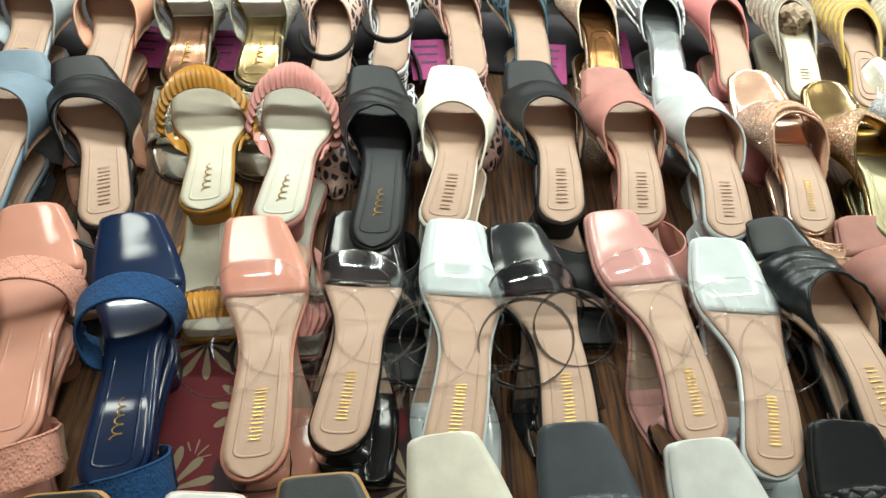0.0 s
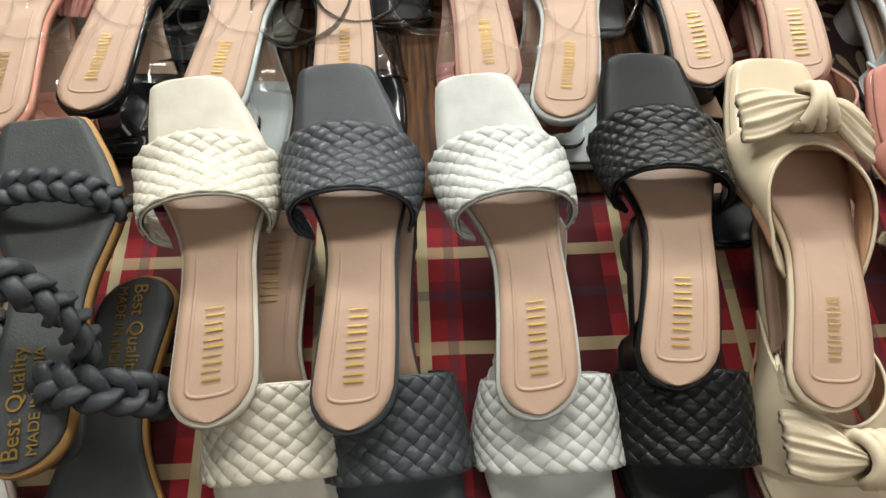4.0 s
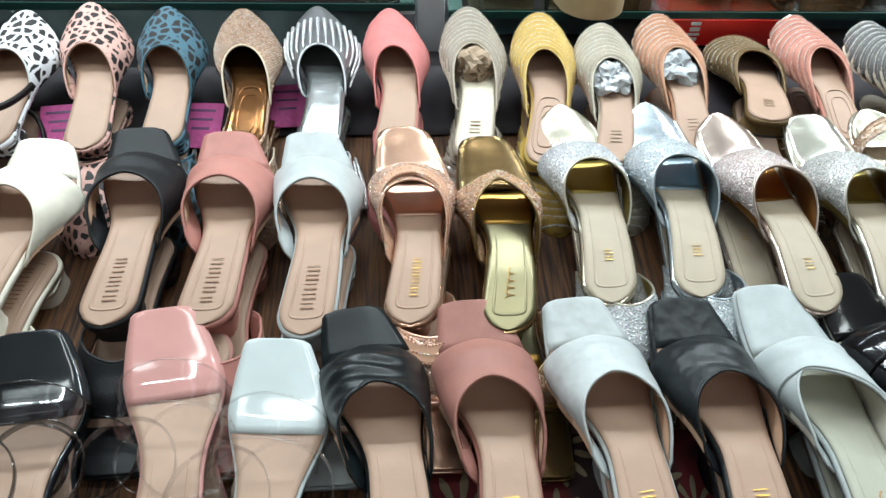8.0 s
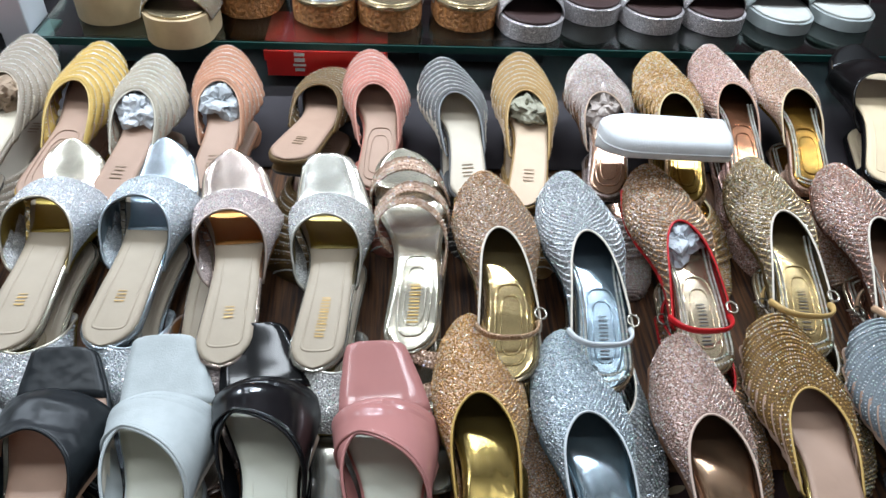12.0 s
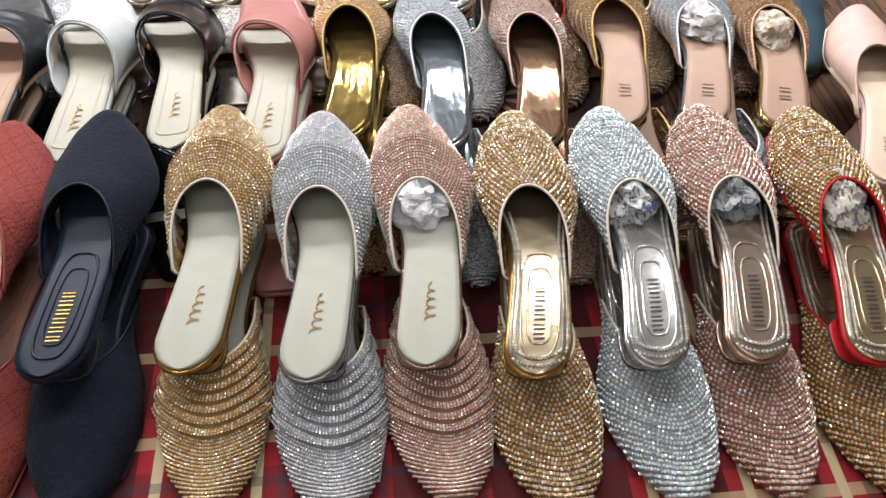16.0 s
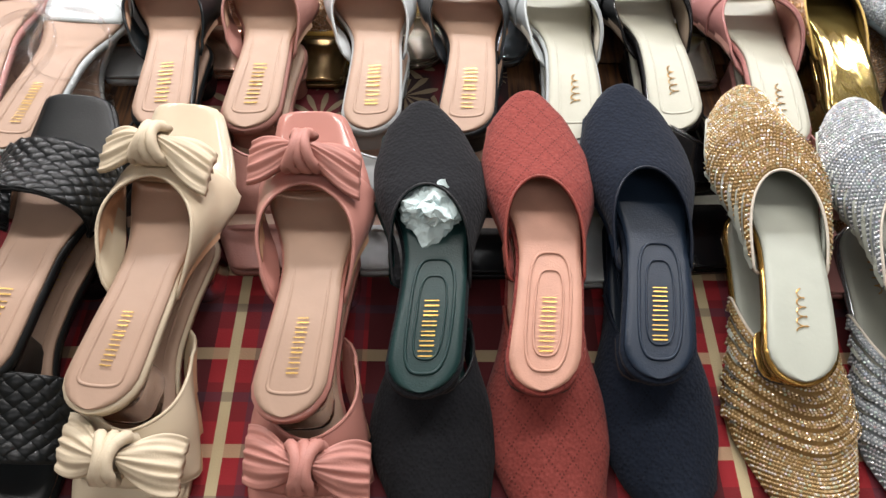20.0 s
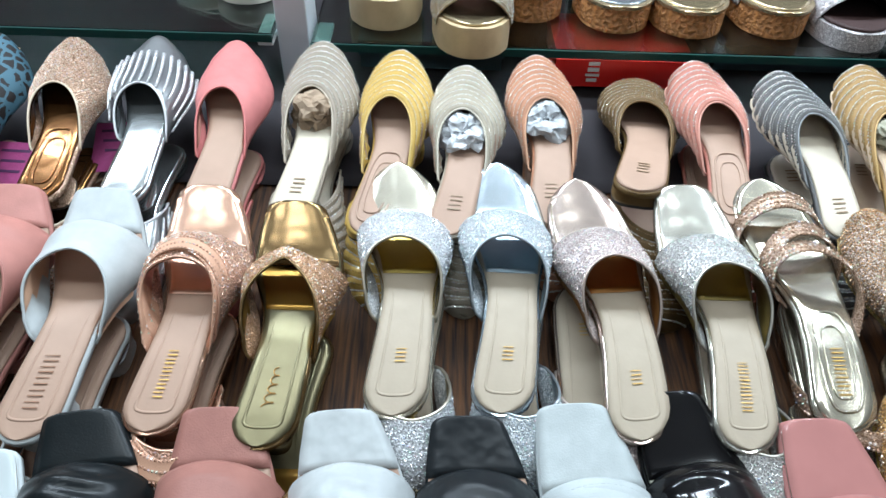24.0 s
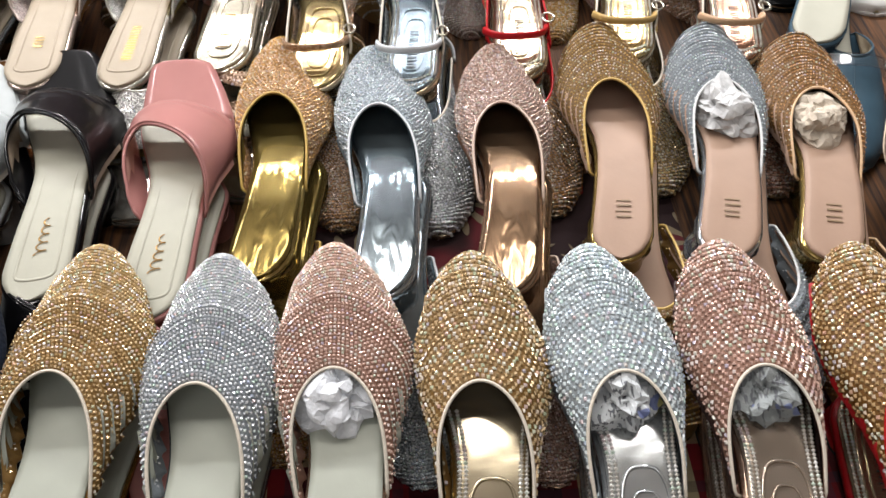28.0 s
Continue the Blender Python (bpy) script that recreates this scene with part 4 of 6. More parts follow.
def print_sling(la, hexc, strap, insole, seed=1):
    """An animal-print shoe with an ankle strap."""
    th = flat_mule(la, hexc, spotted(hexc), insole, None, (0.575, 0.34), None, 0.028, hexc, padded("cfae92"), spotted(hexc), seed=seed)
    if strap:
        pts = [Vector((0.030 * math.cos(a), (0.40 - 0.27 * math.sin(a)) * la.L, 0.006 + 0.02 * math.sin(a))) for a in np.linspace(0, math.pi, 24)]
        part("ankle_strap", mesh_from("ankle_strap", *tube(pts, 0.0026, 7, flat=1.6)), leather("15110f"), th)
    return th


def studded_mule(la, hexc, insole, seed=1):
    """A plain closed mule with a seam down the toe and a clear strap held by round studs."""
    th = flat_mule(la, hexc, leather(hexc, 0.45), insole, None, (0.585, 0.33), None, 0.034, hexc, leather("c9b79c"), seed=seed)
    p = Patch(la, (0.585, 0.33), (1.0, 1.0), 0.034, 0.006, fall=0.7, bulge=0.45, power=-0.38, side=0.92)
    ss = np.linspace(0.03, 0.9, 20)
    seam = p.at(ss, np.zeros(20)) + p.normal(ss, np.zeros(20)) * 0.0003
    part("toe_seam", mesh_from("toe_seam", *tube([Vector(a) for a in seam], 0.0007, 5)), leather(hexc, 0.5), th)
    q = Patch(la, (0.60, 0.50), (0.65, 0.55), 0.0385, 0.008, fall=0.7)
    part("clear_strap", mesh_from("clear_strap", *q.shell(0.0012, 6, 29)), vinyl(), th, "clear vinyl strap")
    for v in (-0.72, 0.72):
        c = q.at(np.array([0.5]), np.array([v]))[0]
        ring = [Vector((c[0] + 0.0045 * math.cos(a) * 0.7, c[1] + 0.0045 * math.sin(a), c[2] + 0.002 - 0.003 * math.cos(a) * math.copysign(1, v))) for a in np.linspace(0, 2 * math.pi, 13)[:-1]]
        verts, faces = tube(ring, 0.0014, 6, closed=True)
        k = len(verts)
        verts = list(verts) + [Vector((c[0], c[1], c[2] + 0.004))]
        faces = list(faces) + [(i * 6, (i + 1) % 12 * 6, k) for i in range(12)]
        part("stud", mesh_from("stud", verts, faces), metallic("b9b6ae", 0.2), th, "round metal stud")
    return th


def wedge(la, upper_mat, insole, side_mat, plat=0.028, height=0.033, back=0.45, front=0.86, gem_hex=None, foil_strip=None, seed=1):
    """A platform sandal: a thick moulded sole and a broad peep-toe band."""
    th = thing("platform_sandal", "", "shoe")
    part("platform", mesh_from("platform", *la.slab(-plat, -0.001, 0.002, crisp=True)), side_mat, th)
    part("insole", mesh_from("insole", *la.slab(-0.001, 0.0025, -0.001)), insole, th)
    p = Patch(la, (back, back - 0.1), (front, front - 0.04), height, 0.0045, low=0.012)
    lined(th, p, upper_mat, leather("2a2422", 0.6), "band", edge=upper_mat)
    if gem_hex:
        part("rhinestone_cover", mesh_from("rhinestone_cover", *stones(p, 0.0022, 50, 26, 0.6), smooth=False), gemstone(gem_hex), th, "", "stuff")
    if foil_strip:
        part("welt_strip", mesh_from("welt_strip", *la.slab(-0.004, 0.0005, 0.003, crisp=True)), foil_strip, th)
    return th


# ---- how a pair lies: one shoe points away, its heel over the other, which points to the front ----
def cloth_z(y):
    return 0.715 + 0.11 * y


def lay(heel, toe):
    """The pose of a shoe whose heel end and toe tip lie at these places."""
    h, t = Vector(heel), Vector(toe)
    y = (t - h).normalized()
    x = y.cross(Vector((0, 0, 1))).normalized()
    z = x.cross(y)
    m = Matrix((x, y, z)).transposed().to_4x4()
    m.translation = h
    return m


ROWZ = {"D": (0.782, 0.822), "C": (0.800, 0.833), "B": (0.828, 0.868), "A": (0.848, 0.901), "O": (0.872, 0.852)}
GROUP = {"D": "shoes in the front row", "C": "shoes in the second row", "B": "shoes in the third row", "A": "shoes in the back row", "O": "shoes in the back row"}


def pair(row, shoe, label, hx, hy, tx, ty, mate=None, stuffing=None, lift=0.0):
    mate = mate or ((0.012, 0.078) if row == "D" and shoe.name.startswith("pointed") else (0.012, 0.084) if shoe.name.startswith("bow") else (0.012, 0.006) if shoe.name.startswith("vinyl") else (0.012, 0.05) if row == "A" and "banded" in label else (0.018, 0.120) if row == "C" and shoe.name.startswith("pointed") else (0.016, 0.106) if row in "BC" else (0.012, 0.100))
    zh, zt = ROWZ[row]
    m = lay((hx, hy, zh + lift), (tx, ty, zt + lift))
    shoe.matrix_world = m
    if len(label.split()) < 6:
        label += " on the printed cloth"
    tagged(shoe, label, "shoe", GROUP[row])
    if stuffing:
        ball = new("crumpled_paper", crumple(0.0262, abs(hx * 7 + hy) + 0.3, (1.08, 1.12, 0.82)))
        printed = stuffing in ("c9ced0", "9aa0a0", "c4bfb4")
        ball.data.materials.append(paper(stuffing, printed))
        ball.matrix_world = m @ pose(float(0.004), 0.57 * shoe["length"], 0.0065)
        tagged(ball, "crumpled newsprint stuffed into a shoe" if printed else "crumpled tissue paper stuffed into a shoe", "paper", "paper stuffing")
    if mate:
        la_len, heel = shoe["length"], min(shoe["heel"], 0.036)
        if shoe.name.startswith("ruched"):
            heel = 0.028
        ox, reach, *lean = mate
        fx, fy = hx + ox, hy - reach
        d = Vector((tx - hx, ty - hy, 0)).normalized()
        back = Vector((fx, fy, 0)) + Vector((lean[0] if lean else d.x * 0.6, d.y, 0)).normalized() * la_len
        w = lay((back.x, back.y, cloth_z(back.y) + heel + 0.001), (fx, fy, cloth_z(fy) + 0.0095))
        copy_thing(shoe, w)
    return shoe


def built(shoe, la):
    shoe["length"], shoe["heel"] = la.L, max(la.heel, 0.009)
    return shoe


# ---- the large structure ----
def check_cloth():
    m, n, l, p = node_mat("checked_cloth")
    tc = n.new("ShaderNodeTexCoord")
    sp = n.new("ShaderNodeSeparateXYZ")
    l.new(tc.outputs["Object"], sp.inputs[0])

    def stripes(socket, width, duty, shift=0.0):
        a = n.new("ShaderNodeMath")
        a.operation = "MULTIPLY_ADD"
        a.inputs[1].default_value, a.inputs[2].default_value = 1 / width, shift
        l.new(socket, a.inputs[0])
        b = n.new("ShaderNodeMath")
        b.operation = "FRACT"
        l.new(a.outputs[0], b.inputs[0])
        c = n.new("ShaderNodeMath")
        c.operation = "LESS_THAN"
        c.inputs[1].default_value = duty
        l.new(b.outputs[0], c.inputs[0])
        return c.outputs[0]

    red, dark, tan, navy = srgb("8e1b22"), srgb("4c0d13"), srgb("b5a582"), srgb("2b2e3c")
    x, y = sp.outputs[0], sp.outputs[1]
    a = mix_rgb(n, l, stripes(x, 0.072, 0.42), red, dark)
    b = mix_rgb(n, l, stripes(y, 0.072, 0.40, 0.2), a, mix_rgb(n, l, 0.5, a, dark))
    c = mix_rgb(n, l, stripes(x, 0.072, 0.11, 0.42), b, tan)
    d = mix_rgb(n, l, stripes(y, 0.072, 0.13, 0.55), c, mix_rgb(n, l, 0.65, c, tan))
    e = mix_rgb(n, l, stripes(x, 0.072, 0.10, 0.15), d, mix_rgb(n, l, 0.45, d, navy))
    g = mix_rgb(n, l, stripes(y, 0.072, 0.10, 0.0), e, mix_rgb(n, l, 0.45, e, navy))
    l.new(g, p.inputs["Base Color"])
    p.inputs["Roughness"].default_value = 0.9
    bump(n, l, p, noise_fac(n, l, 900, 2, 0.2, 0.8), 0.3, 0.0005)
    return m


def floral_cloth():
    m, n, l, p = node_mat("floral_cloth")
    tc = n.new("ShaderNodeTexCoord")
    vo = n.new("ShaderNodeTexVoronoi")
    vo.inputs["Scale"].default_value = 15
    l.new(tc.outputs["Object"], vo.inputs["Vector"])
    sub = n.new("ShaderNodeVectorMath")
    sub.operation = "SUBTRACT"
    l.new(tc.outputs["Object"], sub.inputs[0])
    l.new(vo.outputs["Position"], sub.inputs[1])
    sp = n.new("ShaderNodeSeparateXYZ")
    l.new(sub.outputs[0], sp.inputs[0])
    an = n.new("ShaderNodeMath")
    an.operation = "ARCTAN2"
    l.new(sp.outputs[0], an.inputs[0])
    l.new(sp.outputs[1], an.inputs[1])
    mu = n.new("ShaderNodeMath")
    mu.operation = "MULTIPLY"
    mu.inputs[1].default_value = 11.0
    l.new(an.outputs[0], mu.inputs[0])
    si = n.new("ShaderNodeMath")
    si.operation = "SINE"
    l.new(mu.outputs[0], si.inputs[0])
    ma = n.new("ShaderNodeMath")
    ma.operation = "MULTIPLY_ADD"
    ma.inputs[1].default_value, ma.inputs[2].default_value = 0.14, 0.42
    l.new(si.outputs[0], ma.inputs[0])
    le = n.new("ShaderNodeMath")
    le.operation = "LESS_THAN"
    l.new(vo.outputs["Distance"], le.inputs[0])
    l.new(ma.outputs[0], le.inputs[1])
    gr = n.new("ShaderNodeMath")
    gr.operation = "GREATER_THAN"
    gr.inputs[1].default_value = 0.1
    l.new(si.outputs[0], gr.inputs[0])
    both = n.new("ShaderNodeMath")
    both.operation = "MULTIPLY"
    l.new(le.outputs[0], both.inputs[0])
    l.new(gr.outputs[0], both.inputs[1])
    ground = mix_rgb(n, l, noise_fac(n, l, 9, 2, 0.48, 0.52), srgb("5a1018"), srgb("240d10"))
    flower = mix_rgb(n, l, both.outputs[0], ground, srgb("7e7059"))
    # the print alternates with streaked brown panels
    mp, nz, rp = n.new("ShaderNodeMapping"), n.new("ShaderNodeTexNoise"), n.new("ShaderNodeMapRange")
    mp.inputs["Scale"].default_value = (260, 14, 14)
    nz.inputs["Scale"].default_value, nz.inputs["Detail"].default_value = 1.0, 4
    rp.inputs[1].default_value, rp.inputs[2].default_value = 0.35, 0.65
    l.new(tc.outputs["Object"], mp.inputs[0])
    l.new(mp.outputs[0], nz.inputs["Vector"])
    l.new(nz.outputs[0], rp.inputs[0])
    streak = mix_rgb(n, l, rp.outputs[0], srgb("26160d"), srgb("6c4625"))
    ax = n.new("ShaderNodeSeparateXYZ")
    l.new(tc.outputs["Object"], ax.inputs[0])
    ph, pp, lt = n.new("ShaderNodeMath"), n.new("ShaderNodeMath"), n.new("ShaderNodeMath")
    ph.operation, pp.operation, lt.operation = "ADD", "PINGPONG", "GREATER_THAN"
    ph.inputs[1].default_value, pp.inputs[1].default_value, lt.inputs[1].default_value = 0.08, 0.31, 0.155
    l.new(ax.outputs[0], ph.inputs[0])
    l.new(ph.outputs[0], pp.inputs[0])
    l.new(pp.outputs[0], lt.inputs[0])
    l.new(mix_rgb(n, l, lt.outputs[0], flower, streak), p.inputs["Base Color"])
    p.inputs["Roughness"].default_value = 0.85
    bump(n, l, p, noise_fac(n, l, 900, 2, 0.2, 0.8), 0.25, 0.0005)
    return m


def reed_mat():
    m, n, l, p = node_mat("brown_reed_cloth")
    tc = n.new("ShaderNodeTexCoord")
    mp = n.new("ShaderNodeMapping")
    mp.inputs["Scale"].default_value = (260, 14, 14)
    l.new(tc.outputs["Object"], mp.inputs[0])
    nz = n.new("ShaderNodeTexNoise")
    nz.inputs["Scale"].default_value, nz.inputs["Detail"].default_value = 1.0, 4
    l.new(mp.outputs[0], nz.inputs["Vector"])
    rp = n.new("ShaderNodeMapRange")
    rp.inputs[1].default_value, rp.inputs[2].default_value = 0.35, 0.65
    l.new(nz.outputs[0], rp.inputs[0])
    l.new(mix_rgb(n, l, rp.outputs[0], srgb("26160d"), srgb("6c4625")), p.inputs["Base Color"])
    p.inputs["Roughness"].default_value = 0.75
    bump(n, l, p, rp.outputs[0], 0.4, 0.001)
    return m


def sheet_over(name, x0, x1, y0, y1, mat, lift, label, nx=120, ny=24, seed=0.0):
    """Cloth over the sloping board, with low folds."""
    verts = []
    for j in range(ny):
        for i in range(nx):
            x, y = x0 + (x1 - x0) * i / (nx - 1), y0 + (y1 - y0) * j / (ny - 1)
            fold = 0.0018 * noise.noise(Vector((x * 9, y * 6, seed))) + 0.001 * noise.noise(Vector((x * 30, y * 14, seed + 3)))
            verts.append((x, y, cloth_z(y) - 0.004 + lift + fold))
    ob = new(name, mesh_from(name, verts, grid_faces(ny, nx)))
    ob.data.materials.append(mat)
    md = ob.modifiers.new("thickness", "SOLIDIFY")
    md.thickness, md.offset = 0.0012, -1
    return tagged(ob, label, "cloth", kind="structure")


def wall_box(name, x0, x1, y0, y1, z0, z1, mat, label="", kind="structure", category=""):
    v, f = box_piece(x0, x1, y0, y1, z0, z1)
    ob = new(name, mesh_from(name, v, f, False))
    ob.data.materials.append(mat)
    md = ob.modifiers.new("edges", "BEVEL")
    md.width, md.segments = 0.002, 2
    return tagged(ob, label, category, kind=kind)


X0, X1 = -0.85, 2.1
# the sloping board under the cloths, on its carcass
bv = [(X0, -0.2, 0), (X1, -0.2, 0), (X0, 1.2, 0), (X1, 1.2, 0)]
bv = bv + [(x, y, cloth_z(y) - 0.014) for x, y, _ in bv]
board = new("display_board", mesh_from("display_board", bv, [(0, 2, 3, 1), (4, 5, 7, 6), (0, 1, 5, 4), (2, 6, 7, 3), (0, 4, 6, 2), (1, 3, 7, 5)], False))
board.data.materials.append(plain("5a4030", 0.6))
tagged(board, "wooden sloping display counter under printed cloths", "counter", kind="structure")
sheet_over("checked_cloth", X0, X1, -0.2, 0.24, check_cloth(), 0.0, "red and tan checked cloth over the display counter", 150, 30, 1.0)
sheet_over("floral_cloth", X0, X1, 0.225, 0.43, floral_cloth(), 0.0045, "dark red cloth with pale flowers over the counter", 150, 20, 2.0)
sheet_over("brown_cloth", X0, X1, 0.415, 0.80, reed_mat(), 0.009, "brown streaked cloth over the back of the counter", 150, 30, 3.0)
sheet_over("charcoal_cloth", X0, X1, 0.79, 1.19, plain("2c272b", 0.85), 0.0135, "dark charcoal cloth behind the last row of shoes", 150, 20, 4.0)
wall_box("floor", -2.5, 3.8, -2.6, 1.6, -0.06, 0.0, plain("8d8780", 0.35), "grey tiled shop floor")
wall_box("wall_back", -2.5, 3.8, 1.32, 1.42, 0.0, 2.7, plain("55383c", 0.4), "dark maroon panel behind the shelves")
wall_box("wall_side", -2.6, -2.5, -2.6, 1.42, 0.0, 2.7, plain("cfc8bd", 0.8), "pale shop wall")
wall_box("wall_side", 3.8, 3.9, -2.6, 1.42, 0.0, 2.7, plain("cfc8bd", 0.8), "pale shop wall")
wall_box("wall_front", -2.5, 3.8, -2.7, -2.6, 0.0, 2.7, plain("cfc8bd", 0.8), "pale shop wall")
wall_box("ceiling", -2.5, 3.8, -2.6, 1.42, 2.7, 2.8, plain("e4e0d8", 0.9), "white shop ceiling")

# glass shelf behind the toes of the back row
GLASS_Z, GLASS_Y, LEFT_Z = 0.892, 0.942, 0.901


def shelf_glass():
    m, n, l, p = node_mat("shelf_glass")
    p.inputs["Base Color"].default_value = (*srgb("b9d6cf"), 1)
    p.inputs["Transmission Weight"].default_value = 1.0
    p.inputs["Roughness"].default_value = 0.02
    p.inputs["IOR"].default_value = 1.5
    return m


for x0, x1, z in ((X0, 0.428, LEFT_Z), (0.470, X1, GLASS_Z)):
    g = wall_box("glass_shelf", x0, x1, GLASS_Y, 1.30, z - 0.009, z, shelf_glass(), "clear glass shelf with a green edge", "", "shelf")
    e = new("green_edge", mesh_from("green_edge", *box_piece(x0, x1, GLASS_Y - 0.0025, GLASS_Y, z - 0.009, z), False))
    e.data.materials.append(plain("123a36", 0.35))
    e.parent = g
wall_box("upright", 0.431, 0.467, 0.956, 1.016, 0.7, 2.2, plain("c9ced4", 0.35), "white upright post between the glass shelves", "", "post")
for x, z in ((0.410, LEFT_Z), (0.472, GLASS_Z)):
    wall_box("shelf_bracket", x, x + 0.018, GLASS_Y + 0.002, 1.0, z - 0.016, z - 0.0095, plain("d8dadb", 0.3), "white shelf clip under the glass", "", "bracket")


def shoe_carton(name, x0, x1, y0, y1, z1, hexc, label, bars=()):
    """A cardboard carton with a lid; bars stand for its print."""
    ob = thing(name, label, "box")
    z0, c = cloth_z(y1) + 0.011, plain(hexc, 0.4)
    for nm, x, y, za, zb in (("carton", 0.0, 0.0, z0, z1 - 0.014), ("lid", 0.002, 0.002, z1 - 0.0135, z1)):
        part(nm, mesh_from(nm, *box_piece(x0 - x, x1 + x, y0 - y, y1 + y, za, zb), False), c, ob)
    for a, b, c0, c1 in bars:
        part("printed_bar", mesh_from("printed_bar", *box_piece(a, b, y0 - 0.0035, y0 - 0.0025, c0, c1), False), plain("d9d4d2", 0.5), ob)


shoe_carton("shoe_box", 0.752, 0.905, 0.950, 1.05, 0.877, "d8221c", "red cardboard shoe box under the glass shelf", [(0.788, 0.800, 0.850, 0.854), (0.786, 0.802, 0.857, 0.860), (0.788, 0.801, 0.863, 0.868), (0.788, 0.801, 0.871, 0.875)])
shoe_carton("shoe_box", 0.522, 0.690, 0.975, 1.08, 0.875, "2c4046", "dark teal cardboard shoe box under the glass shelf")
shoe_carton("shoe_box", 0.95, 1.12, 0.990, 1.09, 0.874, "23323a", "dark blue cardboard shoe box under the glass shelf")


# ---- the rows of shoes ----
# front row
la = Last("square", 0.222, 0.022, 1.04)
pair("D", built(braided(la, "1b1a1a", "26231f"), la), "black leather sandal with two braided straps", -0.196, 0.005, -0.213, 0.221, mate=(0.030, 0.085, 0.0))
la = Last("square", 0.222, 0.022, 1.04)
pair("D", built(braided(la, "cbc8c3", "d3d0cb", "b9a698"), la), "white leather sandal with two braided straps", -0.131, 0.004, -0.120, 0.221, mate=(0.046, 0.062, 0.0))
la = Last("square", 0.222, 0.022, 1.04)
pair("D", built(braided(la, "34363a", "3b3d3d"), la), "grey leather sandal with two braided straps", -0.026, 0.018, -0.047, 0.235, mate=(0.030, 0.085, 0.0))
la = Last("square", 0.231, 0.045)
pair("D", built(woven(la, "c3beb0", padded(PEACH), (5, 0.013, 0.046, 0.20, gold_print()), 1), la), "cream slide with a woven leather band and peach insole", 0.073, 0.041, 0.040, 0.266, mate=(0.034, 0.080, -0.06))
la = Last("square", 0.246, 0.045)
pair("D", built(woven(la, "3d4145", padded(PEACH), (5, 0.013, 0.046, 0.20, gold_print()), 2), la), "grey slide with a woven leather band and peach insole", 0.149, 0.033, 0.138, 0.275, mate=(0.032, 0.078, -0.08))
la = Last("square", 0.230, 0.045)
pair("D", built(woven(la, "bcbdb9", padded(PEACH), (5, 0.013, 0.046, 0.20, gold_print()), 3), la), "white slide with a woven leather band and peach insole", 0.254, 0.037, 0.231, 0.263, mate=(0.014, 0.078, -0.02))
la = Last("square", 0.232, 0.045)
pair("D", built(woven(la, "121516", padded(PEACH), (5, 0.013, 0.046, 0.20, gold_print()), 4), la), "black slide with a woven leather band and peach insole", 0.333, 0.050, 0.350, 0.278, mate=(0.012, 0.092))
la = Last("square", 0.240, 0.045)
pair("D", built(bow_mule(la, "c8b9a0", padded(PEACH), (6, 0.009, 0.040, 0.20, gold_print()), 5), la), "cream mule with a knotted bow and clear heel", 0.417, 0.033, 0.437, 0.268)
la = Last("square", 0.237, 0.045)
pair("D", built(bow_mule(la, "b07a6f", padded(PEACH), (6, 0.009, 0.040, 0.20, gold_print()), 6), la), "dusty pink mule with a knotted bow and clear heel", 0.536, 0.029, 0.533, 0.262)
la = Last("point", 0.238, 0.018, 1.02)
pair("D", built(flat_mule(la, "17181a", knit("1b1c1f"), leather("16302f", 0.35), (6, 0.012, 0.042, 0.19, gold_print()), edge="17181a", seed=7), la), "black knitted mule with a dark green insole", 0.619, 0.046, 0.616, 0.281, stuffing="c9dcdc")
la = Last("point", 0.250, 0.018, 1.02)
pair("D", built(flat_mule(la, "86403a", knit("86403a"), leather("b98c79", 0.45), (6, 0.012, 0.042, 0.19, gold_print()), edge="8f463d", lining=leather("8a4a40"), seed=8), la), "rust red knitted mule with a pink insole", 0.696, 0.048, 0.699, 0.295)
la = Last("point", 0.252, 0.018, 1.02)
pair("D", built(flat_mule(la, "141a24", knit("161d29"), leather("1b2735", 0.4), (6, 0.012, 0.042, 0.19, gold_print()), edge="161d29", seed=9), la), "navy knitted mule with a navy insole", 0.772, 0.057, 0.777, 0.306)
la = Last("point", 0.252, 0.018, 1.0)
pair("D", built(flat_mule(la, "a8834c", leather("86683c"), padded("a8aca0"), (4, 0.010, 0.030, 0.20, plain("b58d52", 0.3, 0.8)), gems=("c9ab78", "lines"), heel_mat=metallic("b08a4a"), seed=10), la), "gold rhinestone mule with a cream insole", 0.866, 0.056, 0.877, 0.305)
la = Last("point", 0.252, 0.018, 1.0)
pair("D", built(flat_mule(la, "a9b0b4", leather("7d8488"), padded("a8aca0"), (4, 0.010, 0.030, 0.20, plain("b58d52", 0.3, 0.8)), gems=("c9cdd0", "lines"), heel_mat=metallic("9fa3a6"), seed=11), la), "silver rhinestone mule with a cream insole", 0.955, 0.042, 0.962, 0.291)
la = Last("point", 0.252, 0.018, 1.0)
pair("D", built(flat_mule(la, "ad8373", leather("876657"), padded("a8aca0"), (4, 0.010, 0.030, 0.20, plain("b58d52", 0.3, 0.8)), gems=("d3b3a2", "lines"), heel_mat=metallic("b39a86"), seed=12), la), "rose gold rhinestone mule stuffed with tissue", 1.039, 0.047, 1.038, 0.296, stuffing="dfe3e8")
la = Last("point", 0.252, 0.018, 1.0)
